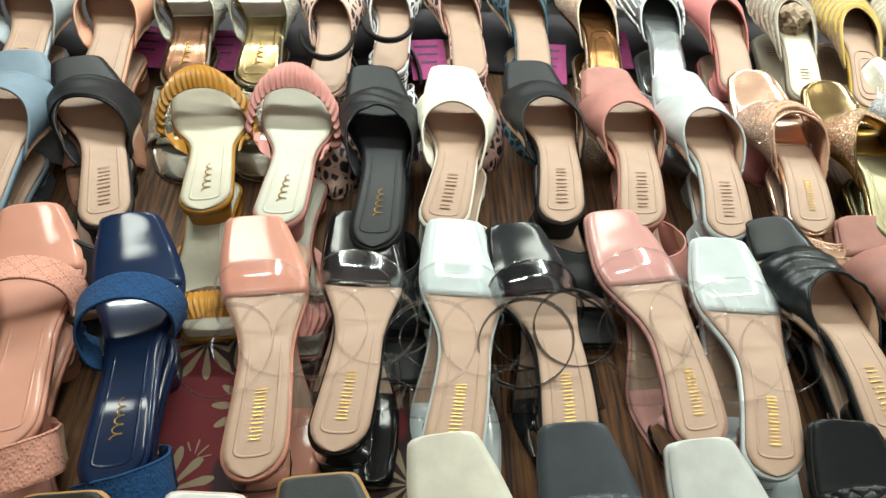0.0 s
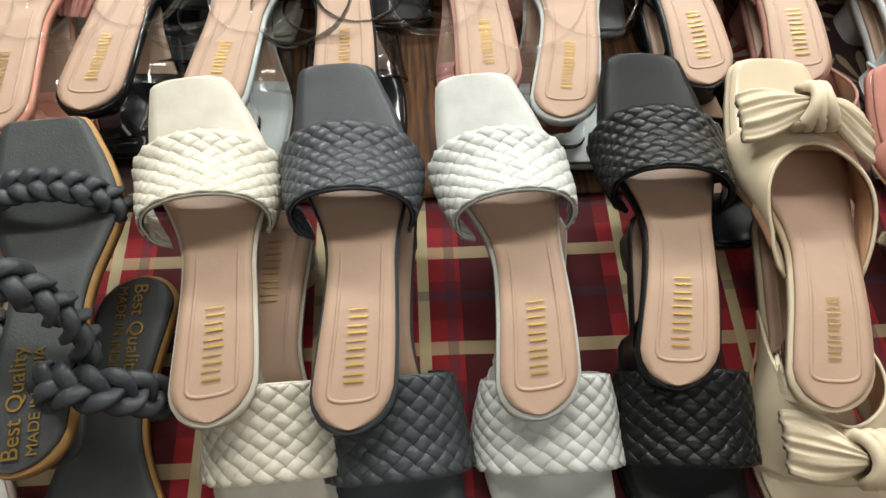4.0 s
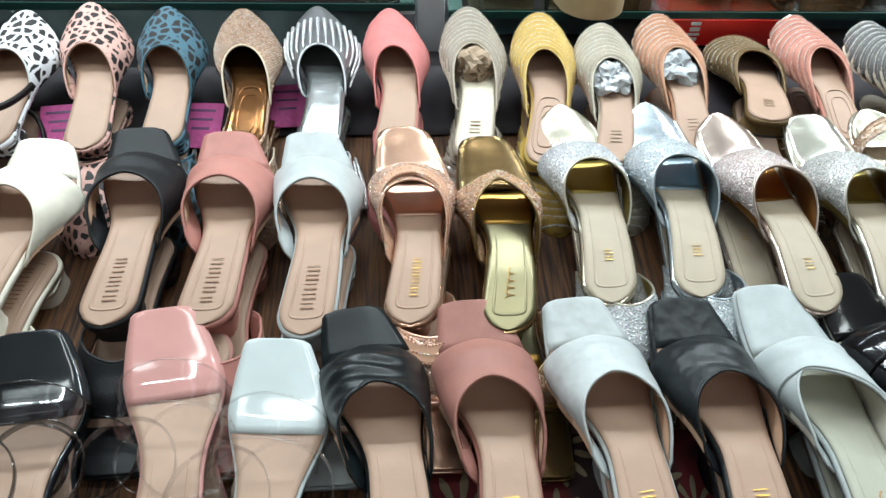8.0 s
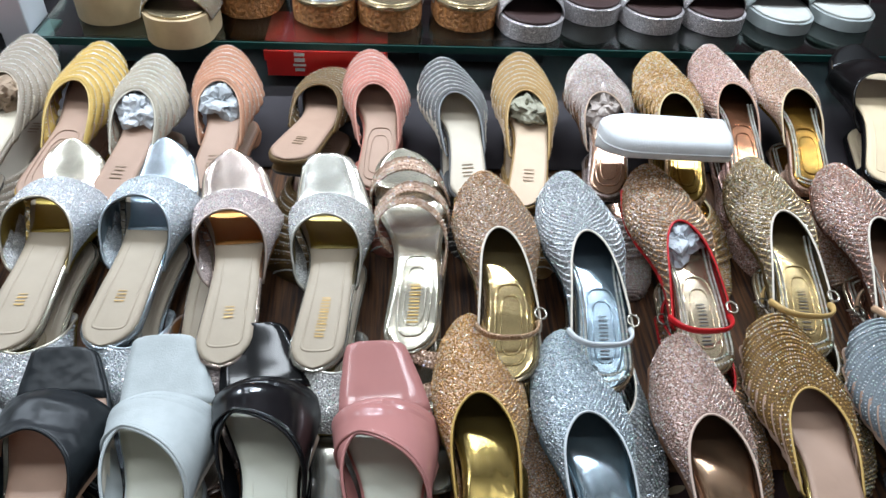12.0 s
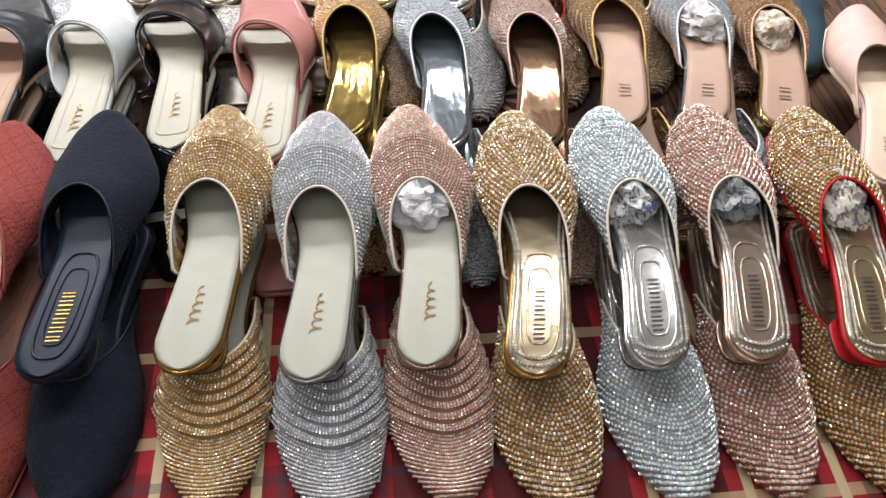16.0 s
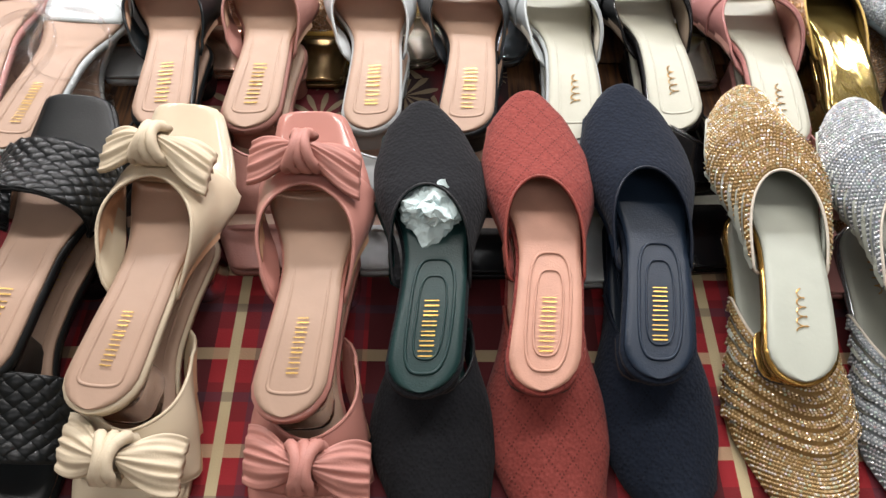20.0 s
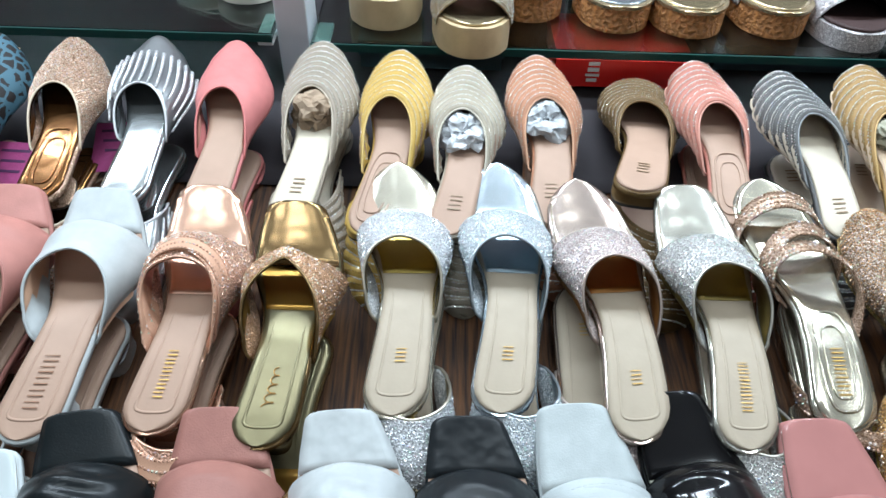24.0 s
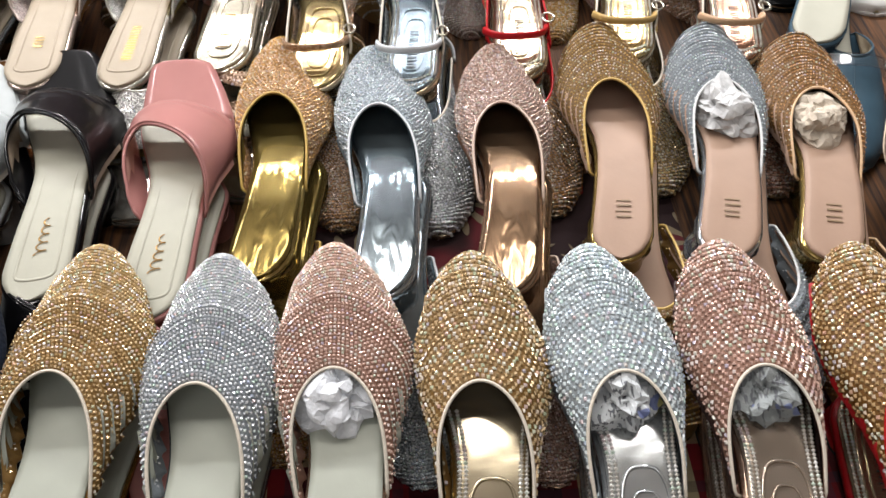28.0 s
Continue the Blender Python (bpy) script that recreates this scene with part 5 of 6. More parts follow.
pair("D", built(flat_mule(la, "96743c", leather("73562c"), metallic("c0b398", 0.16), (6, 0.010, 0.046, 0.20, plain("3a3434", 0.4)), gems=("bfa274", "large"), lining=metallic("6d5a38", 0.4), heel_mat=metallic("b08a4a"), seed=13), la), "gold mule set with large cut stones", 1.116, 0.033, 1.131, 0.281)
la = Last("point", 0.252, 0.018, 1.0)
pair("D", built(flat_mule(la, "a9b0b4", leather("868d90"), metallic("c6caca", 0.14), (6, 0.010, 0.046, 0.20, plain("3a3434", 0.4)), gems=("c9d6da", "large"), lining=metallic("8f9496", 0.4), heel_mat=metallic("b0b3b5"), seed=14), la), "silver mule set with large cut stones", 1.206, 0.034, 1.212, 0.283, stuffing="c9ced0")
la = Last("point", 0.252, 0.018, 1.0)
pair("D", built(flat_mule(la, "b08a74", leather("7c5a4a"), metallic("c4b5a5", 0.16), (6, 0.010, 0.046, 0.20, plain("3a3434", 0.4)), gems=("c9a493", "large"), lining=leather("3a2a26"), heel_mat=metallic("b79a88"), seed=15), la), "rose gold mule set with large cut stones", 1.281, 0.033, 1.303, 0.281, stuffing="9aa0a0")
la = Last("point", 0.252, 0.018, 1.0)
pair("D", built(flat_mule(la, "9a6f34", leather("6f4c22"), metallic("c2b195", 0.16), (6, 0.010, 0.046, 0.20, plain("3a3434", 0.4)), gems=("bf9c68", "large"), edge="b3161c", lining=leather("a11c1f"), heel_mat=leather("a5161b", 0.4), seed=16), la), "gold stone-set mule with red trim", 1.368, 0.025, 1.395, 0.273, stuffing="c4bfb4")
# second row
la = Last("square", 0.234, 0.045)
pair("C", built(slide(la, "bd8674", patent, patent("bd8b79"), None, front=0.70, ribbon=True, band=knit("c78f7d"), seed=20), la), "pink patent mule with a ribbed band", -0.280, 0.264, -0.328, 0.491)
la = Last("square", 0.252, 0.045)
pair("C", built(slide(la, "10203c", patent, patent("101d36"), (4, 0.010, 0.030, 0.20, plain("b58d52", 0.3, 0.8)), lining="14294a", front=0.70, ribbon=True, band=knit("1f3f66"), seed=21), la), "navy patent sandal with a cloth strap", -0.195, 0.235, -0.238, 0.481)
la = Last("square", 0.244, 0.045)
pair("C", built(vinyl_mule(la, "c08674", padded(PEACH), (7, 0.010, 0.042, 0.20, gold_print()), seed=22), la), "pink sandal with clear vinyl straps", -0.098, 0.243, -0.127, 0.483)
la = Last("square", 0.232, 0.045)
pair("C", built(vinyl_mule(la, "0b0c0e", padded(PEACH), (7, 0.010, 0.042, 0.20, gold_print()), seed=23), la), "black patent sandal with clear vinyl straps", -0.040, 0.263, -0.032, 0.492)
la = Last("square", 0.236, 0.045)
pair("C", built(vinyl_mule(la, "bac2c2", padded(PEACH), (7, 0.010, 0.042, 0.20, gold_print()), seed=24), la), "white sandal with clear vinyl straps", 0.045, 0.251, 0.058, 0.484)
la = Last("square", 0.222, 0.045)
pair("C", built(vinyl_mule(la, "1a1d20", padded(PEACH), (7, 0.010, 0.042, 0.20, gold_print()), seed=25, dark=True), la), "black sandal with smoky vinyl straps", 0.141, 0.264, 0.112, 0.481)
la = Last("square", 0.241, 0.045)
pair("C", built(vinyl_mule(la, "bd8c86", padded(PEACH), (7, 0.010, 0.042, 0.20, gold_print()), seed=26), la), "rose sandal with clear vinyl straps", 0.246, 0.267, 0.210, 0.502)
la = Last("square", 0.227, 0.045)
pair("C", built(vinyl_mule(la, "bcc3c3", padded(PEACH), (7, 0.010, 0.042, 0.20, gold_print()), seed=27), la), "white sandal with clear vinyl straps and clear heel", 0.293, 0.243, 0.307, 0.467)
la = Last("square", 0.231, 0.045)
pair("C", built(slide(la, "14191b", satin, padded(PEACH), (5, 0.013, 0.046, 0.20, gold_print()), crease=0.0012, seed=28), la), "black quilted mule with a peach insole", 0.405, 0.272, 0.365, 0.497)
la = Last("square", 0.234, 0.045)
pair("C", built(slide(la, "97695f", leather, padded(PEACH), (5, 0.013, 0.046, 0.20, gold_print()), seed=29), la), "dusty pink mule with a peach insole", 0.475, 0.271, 0.463, 0.502)
la = Last("square", 0.234, 0.045)
pair("C", built(slide(la, "b0b4b4", pucker, padded(PEACH), (5, 0.013, 0.046, 0.20, gold_print()), crease=0.0004, seed=30), la), "white puckered mule with a peach insole", 0.574, 0.272, 0.552, 0.502)
la = Last("square", 0.232, 0.045)
pair("C", built(slide(la, "171b1e", pucker, padded(PEACH), (5, 0.013, 0.046, 0.20, gold_print()), crease=0.0004, seed=31), la), "black puckered mule with a peach insole", 0.651, 0.270, 0.645, 0.499)
la = Last("square", 0.252, 0.045)
pair("C", built(slide(la, "b0b6b6", leather, padded("adac9d"), (4, 0.010, 0.030, 0.20, plain("b58d52", 0.3, 0.8)), lining="dcd6c8", crossed=True, front=0.765, high=0.63, seed=32), la), "white crossed-band mule with a cream insole", 0.741, 0.263, 0.723, 0.513)
la = Last("square", 0.252, 0.045)
pair("C", built(slide(la, "09090b", patent, padded("adac9d"), (4, 0.010, 0.030, 0.20, plain("b58d52", 0.3, 0.8)), lining="8a7a6a", crossed=True, front=0.765, high=0.63, seed=33), la), "black patent crossed-band mule with a cream insole", 0.828, 0.277, 0.797, 0.525)
la = Last("square", 0.251, 0.045)
pair("C", built(slide(la, "a87570", patent, padded("adac9d"), (4, 0.010, 0.030, 0.20, plain("b58d52", 0.3, 0.8)), lining="c9978a", crossed=True, front=0.765, high=0.63, seed=34), la), "pink patent crossed-band mule with a cream insole", 0.909, 0.255, 0.902, 0.504)
la = Last("point", 0.252, 0.035, 0.95)
pair("C", built(flat_mule(la, "a07a3d", glitter("8a5d1c"), creased_foil("948049"), None, gems=("cd9a42", "sprinkle"), lining=metallic("a08848", 0.42), edge="b99a55", heel_mat=metallic("ad965c", 0.12), throat=(0.65, 0.32), seed=35), la), "gold glitter mule with a mirror gold insole", 0.980, 0.286, 0.984, 0.537)
la = Last("point", 0.252, 0.035, 0.95)
pair("C", built(flat_mule(la, "b4bdc2", glitter("747f85"), creased_foil("9aa8ae"), None, gems=("bccad1", "sprinkle"), lining=metallic("8fa6b0", 0.42), edge="c9cdcf", heel_mat=metallic("b7bdc0", 0.1), throat=(0.65, 0.32), seed=36), la), "silver glitter mule with a mirror silver insole", 1.071, 0.266, 1.064, 0.516)
la = Last("point", 0.252, 0.035, 0.95)
pair("C", built(flat_mule(la, "b7907f", glitter("795a4b"), creased_foil("a28468"), None, gems=("c39e8b", "sprinkle"), lining=metallic("a07a60", 0.42), edge="cdb6a6", heel_mat=metallic("b8987c", 0.1), throat=(0.65, 0.32), seed=37), la), "rose gold glitter mule with a mirror insole", 1.157, 0.262, 1.171, 0.512)
la = Last("point", 0.252, 0.035, 0.95)
pair("C", built(flat_mule(la, "a98a54", leather("6b512c"), padded(PEACH), (2, 0.014, 0.020, 0.18, plain("8a7458", 0.5)), gems=("c2994c", "tiers"), edge="c7a765", heel_mat=metallic("ad965c", 0.12), throat=(0.65, 0.32), seed=38), la), "gold stone-set mule with a peach insole", 1.243, 0.287, 1.268, 0.536)
la = Last("point", 0.252, 0.035, 0.95)
pair("C", built(flat_mule(la, "b4bdc2", leather("70777b"), padded(PEACH), (2, 0.014, 0.020, 0.18, plain("8a7458", 0.5)), gems=("b9c3c8", "tiers"), edge="d6d8d8", heel_mat=metallic("b7bdc0", 0.1), throat=(0.65, 0.32), seed=39), la), "silver stone-set mule stuffed with tissue", 1.321, 0.283, 1.367, 0.529, stuffing="cfd0d0")
la = Last("point", 0.239, 0.035, 0.95)
pair("C", built(flat_mule(la, "b38a5c", leather("6e5130"), padded(PEACH), (2, 0.014, 0.020, 0.18, plain("8a7458", 0.5)), gems=("c38f52", "tiers"), edge="cfae8a", heel_mat=metallic("ad965c", 0.12), throat=(0.65, 0.32), seed=40), la), "bronze stone-set mule stuffed with tissue", 1.395, 0.275, 1.441, 0.507, stuffing="cbbfae")
la = Last("point", 0.252, 0.035, 0.95)
pair("C", built(flat_mule(la, "c8aaa0", leather("c8aaa0"), padded("d7c4ae"), (2, 0.014, 0.020, 0.18, plain("8a7458", 0.5)), edge="c8aaa0", throat=(0.65, 0.32), seed=41), la), "beige leather shoe with a pale insole", 1.454, 0.192, 1.528, 0.432)
# third row
la = Last("square", 0.231, 0.045)
pair("B", built(slide(la, "6f7f8c", leather, padded(PEACH), None, seed=50), la), "blue grey leather mule", -0.380, 0.468, -0.402, 0.694)
la = Last("square", 0.233, 0.045)
pair("B", built(slide(la, "1a1a1c", leather, padded(PEACH), (5, 0.013, 0.046, 0.20, plain("8a6448", 0.5)), crossed=True, seed=51), la), "black crossed-band mule with a peach insole", -0.259, 0.472, -0.341, 0.687)
la = Last("square", 0.178, 0.06)
pair("B", built(ruffle_slide(la, "a8772f", satin, padded("bab3a1"), (4, 0.010, 0.030, 0.20, plain("b58d52", 0.3, 0.8)), seed=52), la), "gold mule with a gathered strap and gold block heel", -0.177, 0.496, -0.220, 0.709)
la = Last("square", 0.204, 0.06)
pair("B", built(ruffle_slide(la, "bb8078", leather, padded("bdb9ab"), (4, 0.010, 0.030, 0.20, plain("b58d52", 0.3, 0.8)), seed=53), la), "pink mule with a gathered strap", -0.109, 0.477, -0.113, 0.717)
la = Last("square", 0.243, 0.045)
pair("B", built(slide(la, "17181a", leather, leather("1b1c1e"), (4, 0.010, 0.030, 0.20, plain("b58d52", 0.3, 0.8)), lining="17181a", crease=0.0012, seed=54), la), "black quilted mule with a black insole", -0.018, 0.451, -0.026, 0.691)
la = Last("square", 0.222, 0.045)
pair("B", built(slide(la, "e5dfcf", leather, padded(PEACH), (5, 0.013, 0.046, 0.20, plain("8a6448", 0.5)), seed=55), la), "cream mule with a peach insole", 0.044, 0.478, 0.063, 0.695)
la = Last("square", 0.228, 0.045)
pair("B", built(slide(la, "191a1c", leather, padded(PEACH), (5, 0.013, 0.046, 0.20, plain("8a6448", 0.5)), seed=56), la), "black mule with a peach insole", 0.162, 0.490, 0.149, 0.714)
la = Last("square", 0.222, 0.045)
pair("B", built(slide(la, "ad776d", leather, padded(PEACH), (5, 0.013, 0.046, 0.20, plain("8a6448", 0.5)), seed=57), la), "dusty pink mule with a peach insole", 0.241, 0.488, 0.238, 0.707)
la = Last("square", 0.233, 0.045)
pair("B", built(slide(la, "b0b4b4", leather, padded(PEACH), (5, 0.013, 0.046, 0.20, plain("8a6448", 0.5)), seed=58), la), "white mule with a peach insole", 0.325, 0.475, 0.320, 0.704)
la = Last("square", 0.230, 0.045)
pair("B", built(glitter_slide(la, "c49a80", "dfb59c", padded(PEACH), (6, 0.009, 0.040, 0.20, gold_print()), 59, True), la), "rose gold mule with twisted glitter straps", 0.413, 0.484, 0.412, 0.711)
la = Last("square", 0.222, 0.045)
pair("B", built(glitter_slide(la, "b08459", "7c6542", metallic("7f785c", 0.34), (4, 0.010, 0.030, 0.20, plain("b58d52", 0.3, 0.8)), 60, inside="a8823c", peaked=True), la), "bronze glitter mule with a mirror gold insole", 0.494, 0.474, 0.494, 0.693)
la = Last("round", 0.252, 0.045)
pair("B", built(glitter_slide(la, "d0d2d6", "d2cbb9", padded(BEIGE), (2, 0.010, 0.014, 0.20, gold_print()), 61, inside="a8924a"), la), "silver glitter mule with a bright foil toe", 0.589, 0.502, 0.582, 0.750)
la = Last("round", 0.252, 0.045)
pair("B", built(glitter_slide(la, "c6d0d6", "bfc9d0", padded(BEIGE), (2, 0.010, 0.014, 0.20, gold_print()), 62, inside="9fb0ba"), la), "silver glitter mule with a blue-silver foil toe", 0.670, 0.506, 0.676, 0.755)
la = Last("round", 0.252, 0.045)
pair("B", built(glitter_slide(la, "c6b5b0", "c8b7ac", padded(BEIGE), (2, 0.010, 0.014, 0.20, gold_print()), 63, inside="a5733c"), la), "rose silver glitter mule with a foil toe", 0.773, 0.486, 0.748, 0.734, mate=(-0.013, 0.090))
la = Last("square", 0.252, 0.045)
pair("B", built(glitter_slide(la, "b9b8b4", "c9c6bb", padded(BEIGE), (7, 0.010, 0.042, 0.20, gold_print()), 64, inside="9c8a50"), la), "grey silver glitter mule with a foil toe", 0.850, 0.480, 0.849, 0.729)
la = Last("round", 0.252, 0.045)
pair("B", built(strap_sandal(la, "9d7c60", metallic("c6c0ae", 0.15), (6, 0.012, 0.042, 0.19, gold_print()), metallic("c9c5b6", 0.12), 65), la), "silver sandal with stone-set straps", 0.931, 0.499, 0.927, 0.748)
la = Last("point", 0.241, 0.018, 1.03)
pair("B", built(slingback(la, "a07a52", metallic("bda878", 0.12), None, glitter("a07a52"), metallic("b39c68", 0.12), "sprinkle", "c48f4e", 66), la), "bronze glitter shoe with a folded strap and mirror gold inside", 1.016, 0.467, 1.009, 0.705)
la = Last("point", 0.252, 0.018, 1.03)
pair("B", built(slingback(la, "b0b4b6", metallic("93a3ad", 0.2), (6, 0.010, 0.046, 0.20, plain("3a3434", 0.4)), leather("c9cdd0", 0.4), metallic("8295a0", 0.15), "dense", "c8cccf", 67), la), "silver stone-set slingback", 1.096, 0.456, 1.095, 0.705)
la = Last("point", 0.252, 0.018, 1.03)
pair("B", built(slingback(la, "9a7040", metallic("c2b195", 0.16), (6, 0.010, 0.046, 0.20, plain("3a3434", 0.4)), leather("b0161c", 0.4), leather("a11c1f"), "dense", "bd8a4e", 68, "b3161c"), la), "bronze stone-set slingback with red trim", 1.192, 0.471, 1.188, 0.720, stuffing="c5cbd2")
la = Last("point", 0.252, 0.018, 1.03)
pair("B", built(slingback(la, "9c8051", metallic("b9a272", 0.22), (6, 0.010, 0.046, 0.20, plain("3a3434", 0.4)), leather("bb9c62", 0.4), metallic("7d6a45", 0.3), "dense", "c3a468", 69), la), "gold stone-set slingback", 1.289, 0.488, 1.310, 0.737)
la = Last("point", 0.249, 0.018, 1.03)
pair("B", built(slingback(la, "a67a63", metallic("b08a72", 0.22), (6, 0.010, 0.046, 0.20, plain("3a3434", 0.4)), leather("c2a080", 0.4), metallic("6f4b3a", 0.3), "dense", "c9977d", 70), la), "rose gold stone-set slingback", 1.386, 0.480, 1.403, 0.725)
la = Last("point", 0.252, 0.03, 1.0)
pair("B", built(studded_mule(la, "3c5462", padded("adac9d"), 71), la), "blue leather mule with a clear studded strap", 1.465, 0.504, 1.550, 0.739)
# back row
la = Last("square", 0.227, 0.045)
pair("A", built(slide(la, "9aa2a6", leather, padded(PEACH), (5, 0.013, 0.046, 0.20, gold_print()), seed=80), la), "grey mule with a peach insole", -0.401, 0.643, -0.437, 0.860)
la = Last("square", 0.220, 0.045)
pair("A", built(slide(la, "cf9a80", leather, padded(PEACH), (2, 0.014, 0.020, 0.18, plain("8a7458", 0.5)), seed=81), la), "peach leather mule", -0.316, 0.644, -0.342, 0.855)
la = Last("round", 0.208, 0.045)
pair("A", built(glitter_slide(la, "c4bfb3", "c9c3b2", metallic("6b4a34", 0.15), (4, 0.010, 0.030, 0.20, plain("b58d52", 0.3, 0.8)), 82), la), "silver mule with a dark gold insole", -0.234, 0.676, -0.264, 0.874)
la = Last("round", 0.208, 0.045)
pair("A", built(glitter_slide(la, "c4bfb3", "c9c3b2", metallic("85704c", 0.15), (4, 0.010, 0.030, 0.20, plain("b58d52", 0.3, 0.8)), 83), la), "silver mule with a gold insole", -0.156, 0.682, -0.178, 0.881)
la = Last("point", 0.236, 0.02, 0.9)
pair("A", built(print_sling(la, "c9a89a", True, padded(PEACH), 84), la), "pink animal-print shoe with a black ankle strap", -0.078, 0.664, -0.091, 0.893)
la = Last("point", 0.206, 0.02, 0.9)
pair("A", built(print_sling(la, "d8d9dc", True, padded(PEACH), 85), la), "white animal-print shoe with a black ankle strap", -0.011, 0.713, -0.021, 0.911)
la = Last("point", 0.233, 0.02, 0.9)
pair("A", built(print_sling(la, "c99f94", False, padded(PEACH), 86), la), "pink animal-print shoe", 0.086, 0.711, 0.044, 0.933)
la = Last("point", 0.219, 0.02, 0.9)
pair("A", built(print_sling(la, "40606f", False, padded(PEACH), 87), la), "teal animal-print shoe", 0.161, 0.713, 0.135, 0.923)
la = Last("point", 0.214, 0.02, 0.9)
pair("A", built(flat_mule(la, "a98566", glitter("a98566"), metallic("7a5430", 0.15), None, gems=("c8a184", "sprinkle"), lining=metallic("8a5a2a", 0.2), edge="d9c9b2", side=0.94, throat=(0.60, 0.30), seed=88), la), "bronze glitter shoe with a mirror insole", 0.245, 0.709, 0.224, 0.914)
la = Last("point", 0.224, 0.02, 0.9)
pair("A", built(fan_shoe(la, "a9adae", metallic("b4b8b8", 0.15), 89), la), "silver shoe with stone-set strips fanned round the throat", 0.322, 0.708, 0.311, 0.924)
la = Last("point", 0.227, 0.02, 0.9)
pair("A", built(flat_mule(la, "bf7774", leather("bf7774"), padded(PEACH), None, edge="c97a76", lining=leather("c08a7c"), side=0.94, throat=(0.60, 0.30), seed=90), la), "pink leather pointed mule", 0.401, 0.700, 0.397, 0.920)
la = Last("point", 0.238, 0.02, 0.85)
pair("A", built(flat_mule(la, "a99c8c", leather("93887a"), padded("c9bfab"), (2, 0.014, 0.020, 0.18, plain("8a7458", 0.5)), gems=("cfc4b2", "bands"), edge="b7ab9a", side=0.96, throat=(0.63, 0.30), seed=91), la), "silver-banded mule stuffed with brown paper", 0.481, 0.690, 0.492, 0.921, stuffing="a08b74")
la = Last("point", 0.238, 0.02, 0.85)
pair("A", built(flat_mule(la, "c2a35c", leather("b8994f"), padded(PEACH), None, gems=("d2b66d", "bands"), edge="c8ad6c", side=0.96, throat=(0.63, 0.30), seed=92), la), "yellow gold banded mule", 0.553, 0.677, 0.577, 0.907)
la = Last("point", 0.209, 0.02, 0.85)
pair("A", built(flat_mule(la, "b5ac9b", leather("a59c8b"), padded(PEACH), (2, 0.014, 0.020, 0.18, plain("8a7458", 0.5)), gems=("d3cbba", "bands"), edge="c6bfae", side=0.96, throat=(0.63, 0.30), seed=93), la), "pale silver banded mule stuffed with tissue", 0.628, 0.677, 0.645, 0.877, stuffing="d5d8dc")
la = Last("point", 0.214, 0.02, 0.85)
pair("A", built(flat_mule(la, "bd8a6c", leather("a97a5e"), padded(PEACH), (2, 0.014, 0.020, 0.18, plain("8a7458", 0.5)), gems=("d6a283", "bands"), edge="c69c80", side=0.96, throat=(0.63, 0.30), seed=94), la), "copper banded mule stuffed with tissue", 0.722, 0.697, 0.719, 0.903, stuffing="c0c4c8")
# one shoe of the back row
la = Last("round", 0.226, 0.02)
pair("O", built(flat_mule(la, "6d5632", leather("5e4a2b"), padded(PEACH), (2, 0.014, 0.020, 0.18, plain("8a7458", 0.5)), gems=("a3845a", "bands"), edge="6d5632", lining=leather("5c4c34"), seed=95), la), "olive gold banded mule lying askew", 0.804, 0.718, 0.846, 0.939)
# back row
la = Last("point", 0.207, 0.02, 0.85)
pair("A", built(flat_mule(la, "c28677", leather("b57a6b"), padded(PEACH), None, gems=("dcae9c", "bands"), edge="cf9a8a", lining=leather("c19182"), side=0.96, throat=(0.63, 0.30), seed=96), la), "pink banded mule", 0.896, 0.702, 0.887, 0.901)
la = Last("point", 0.207, 0.02, 0.85)
pair("A", built(flat_mule(la, "848b8e", leather("5e5d5c"), padded("c6bba8"), (2, 0.014, 0.020, 0.18, plain("8a7458", 0.5)), gems=("bfc1c1", "bands"), edge="8f9192", side=0.96, throat=(0.63, 0.30), seed=97), la), "dark silver banded mule", 0.996, 0.687, 0.971, 0.884)
la = Last("point", 0.238, 0.02, 0.85)
pair("A", built(flat_mule(la, "b0905c", leather("9c7e4f"), padded("cdb59a"), (2, 0.014, 0.020, 0.18, plain("8a7458", 0.5)), gems=("ccab76", "bands"), edge="c0a06c", side=0.96, throat=(0.63, 0.30), seed=98), la), "gold banded mule stuffed with patterned tissue", 1.054, 0.673, 1.069, 0.904, stuffing="a3a08c")
la = Last("point", 0.217, 0.02, 0.9)
pair("A", built(flat_mule(la, "a9968d", glitter("a9968d"), metallic("b3927a", 0.18), None, gems=("cbbcb4", "lines"), edge="b9a28f", side=0.94, throat=(0.60, 0.30), seed=99), la), "rose silver rhinestone mule stuffed with tissue", 1.146, 0.694, 1.157, 0.903, stuffing="b9ada5")
la = Last("point", 0.239, 0.02, 0.9)
pair("A", built(flat_mule(la, "a8824a", glitter("a07a42"), metallic("9a7d3c", 0.15), None, gems=("c69f5c", "lines"), edge="d8c79c", side=0.94, throat=(0.60, 0.30), seed=100), la), "gold rhinestone mule with a mirror gold insole", 1.231, 0.681, 1.242, 0.913)
la = Last("point", 0.239, 0.02, 0.9)
pair("A", built(flat_mule(la, "b78f80", glitter("b08878"), metallic("80553a", 0.18), None, gems=("d6b0a0", "dense"), edge="c9a58f", side=0.94, throat=(0.60, 0.30), seed=101), la), "rose gold rhinestone mule with a copper insole", 1.309, 0.706, 1.320, 0.938)
la = Last("point", 0.226, 0.02, 0.9)
pair("A", built(flat_mule(la, "b08c72", glitter("a98468"), metallic("96702c", 0.18), None, gems=("cda78a", "dense"), edge="d9c3a0", side=0.94, throat=(0.60, 0.30), seed=102), la), "bronze rhinestone mule with a gold insole", 1.382, 0.706, 1.399, 0.924)
la = Last("round", 0.240, 0.025, 1.1)
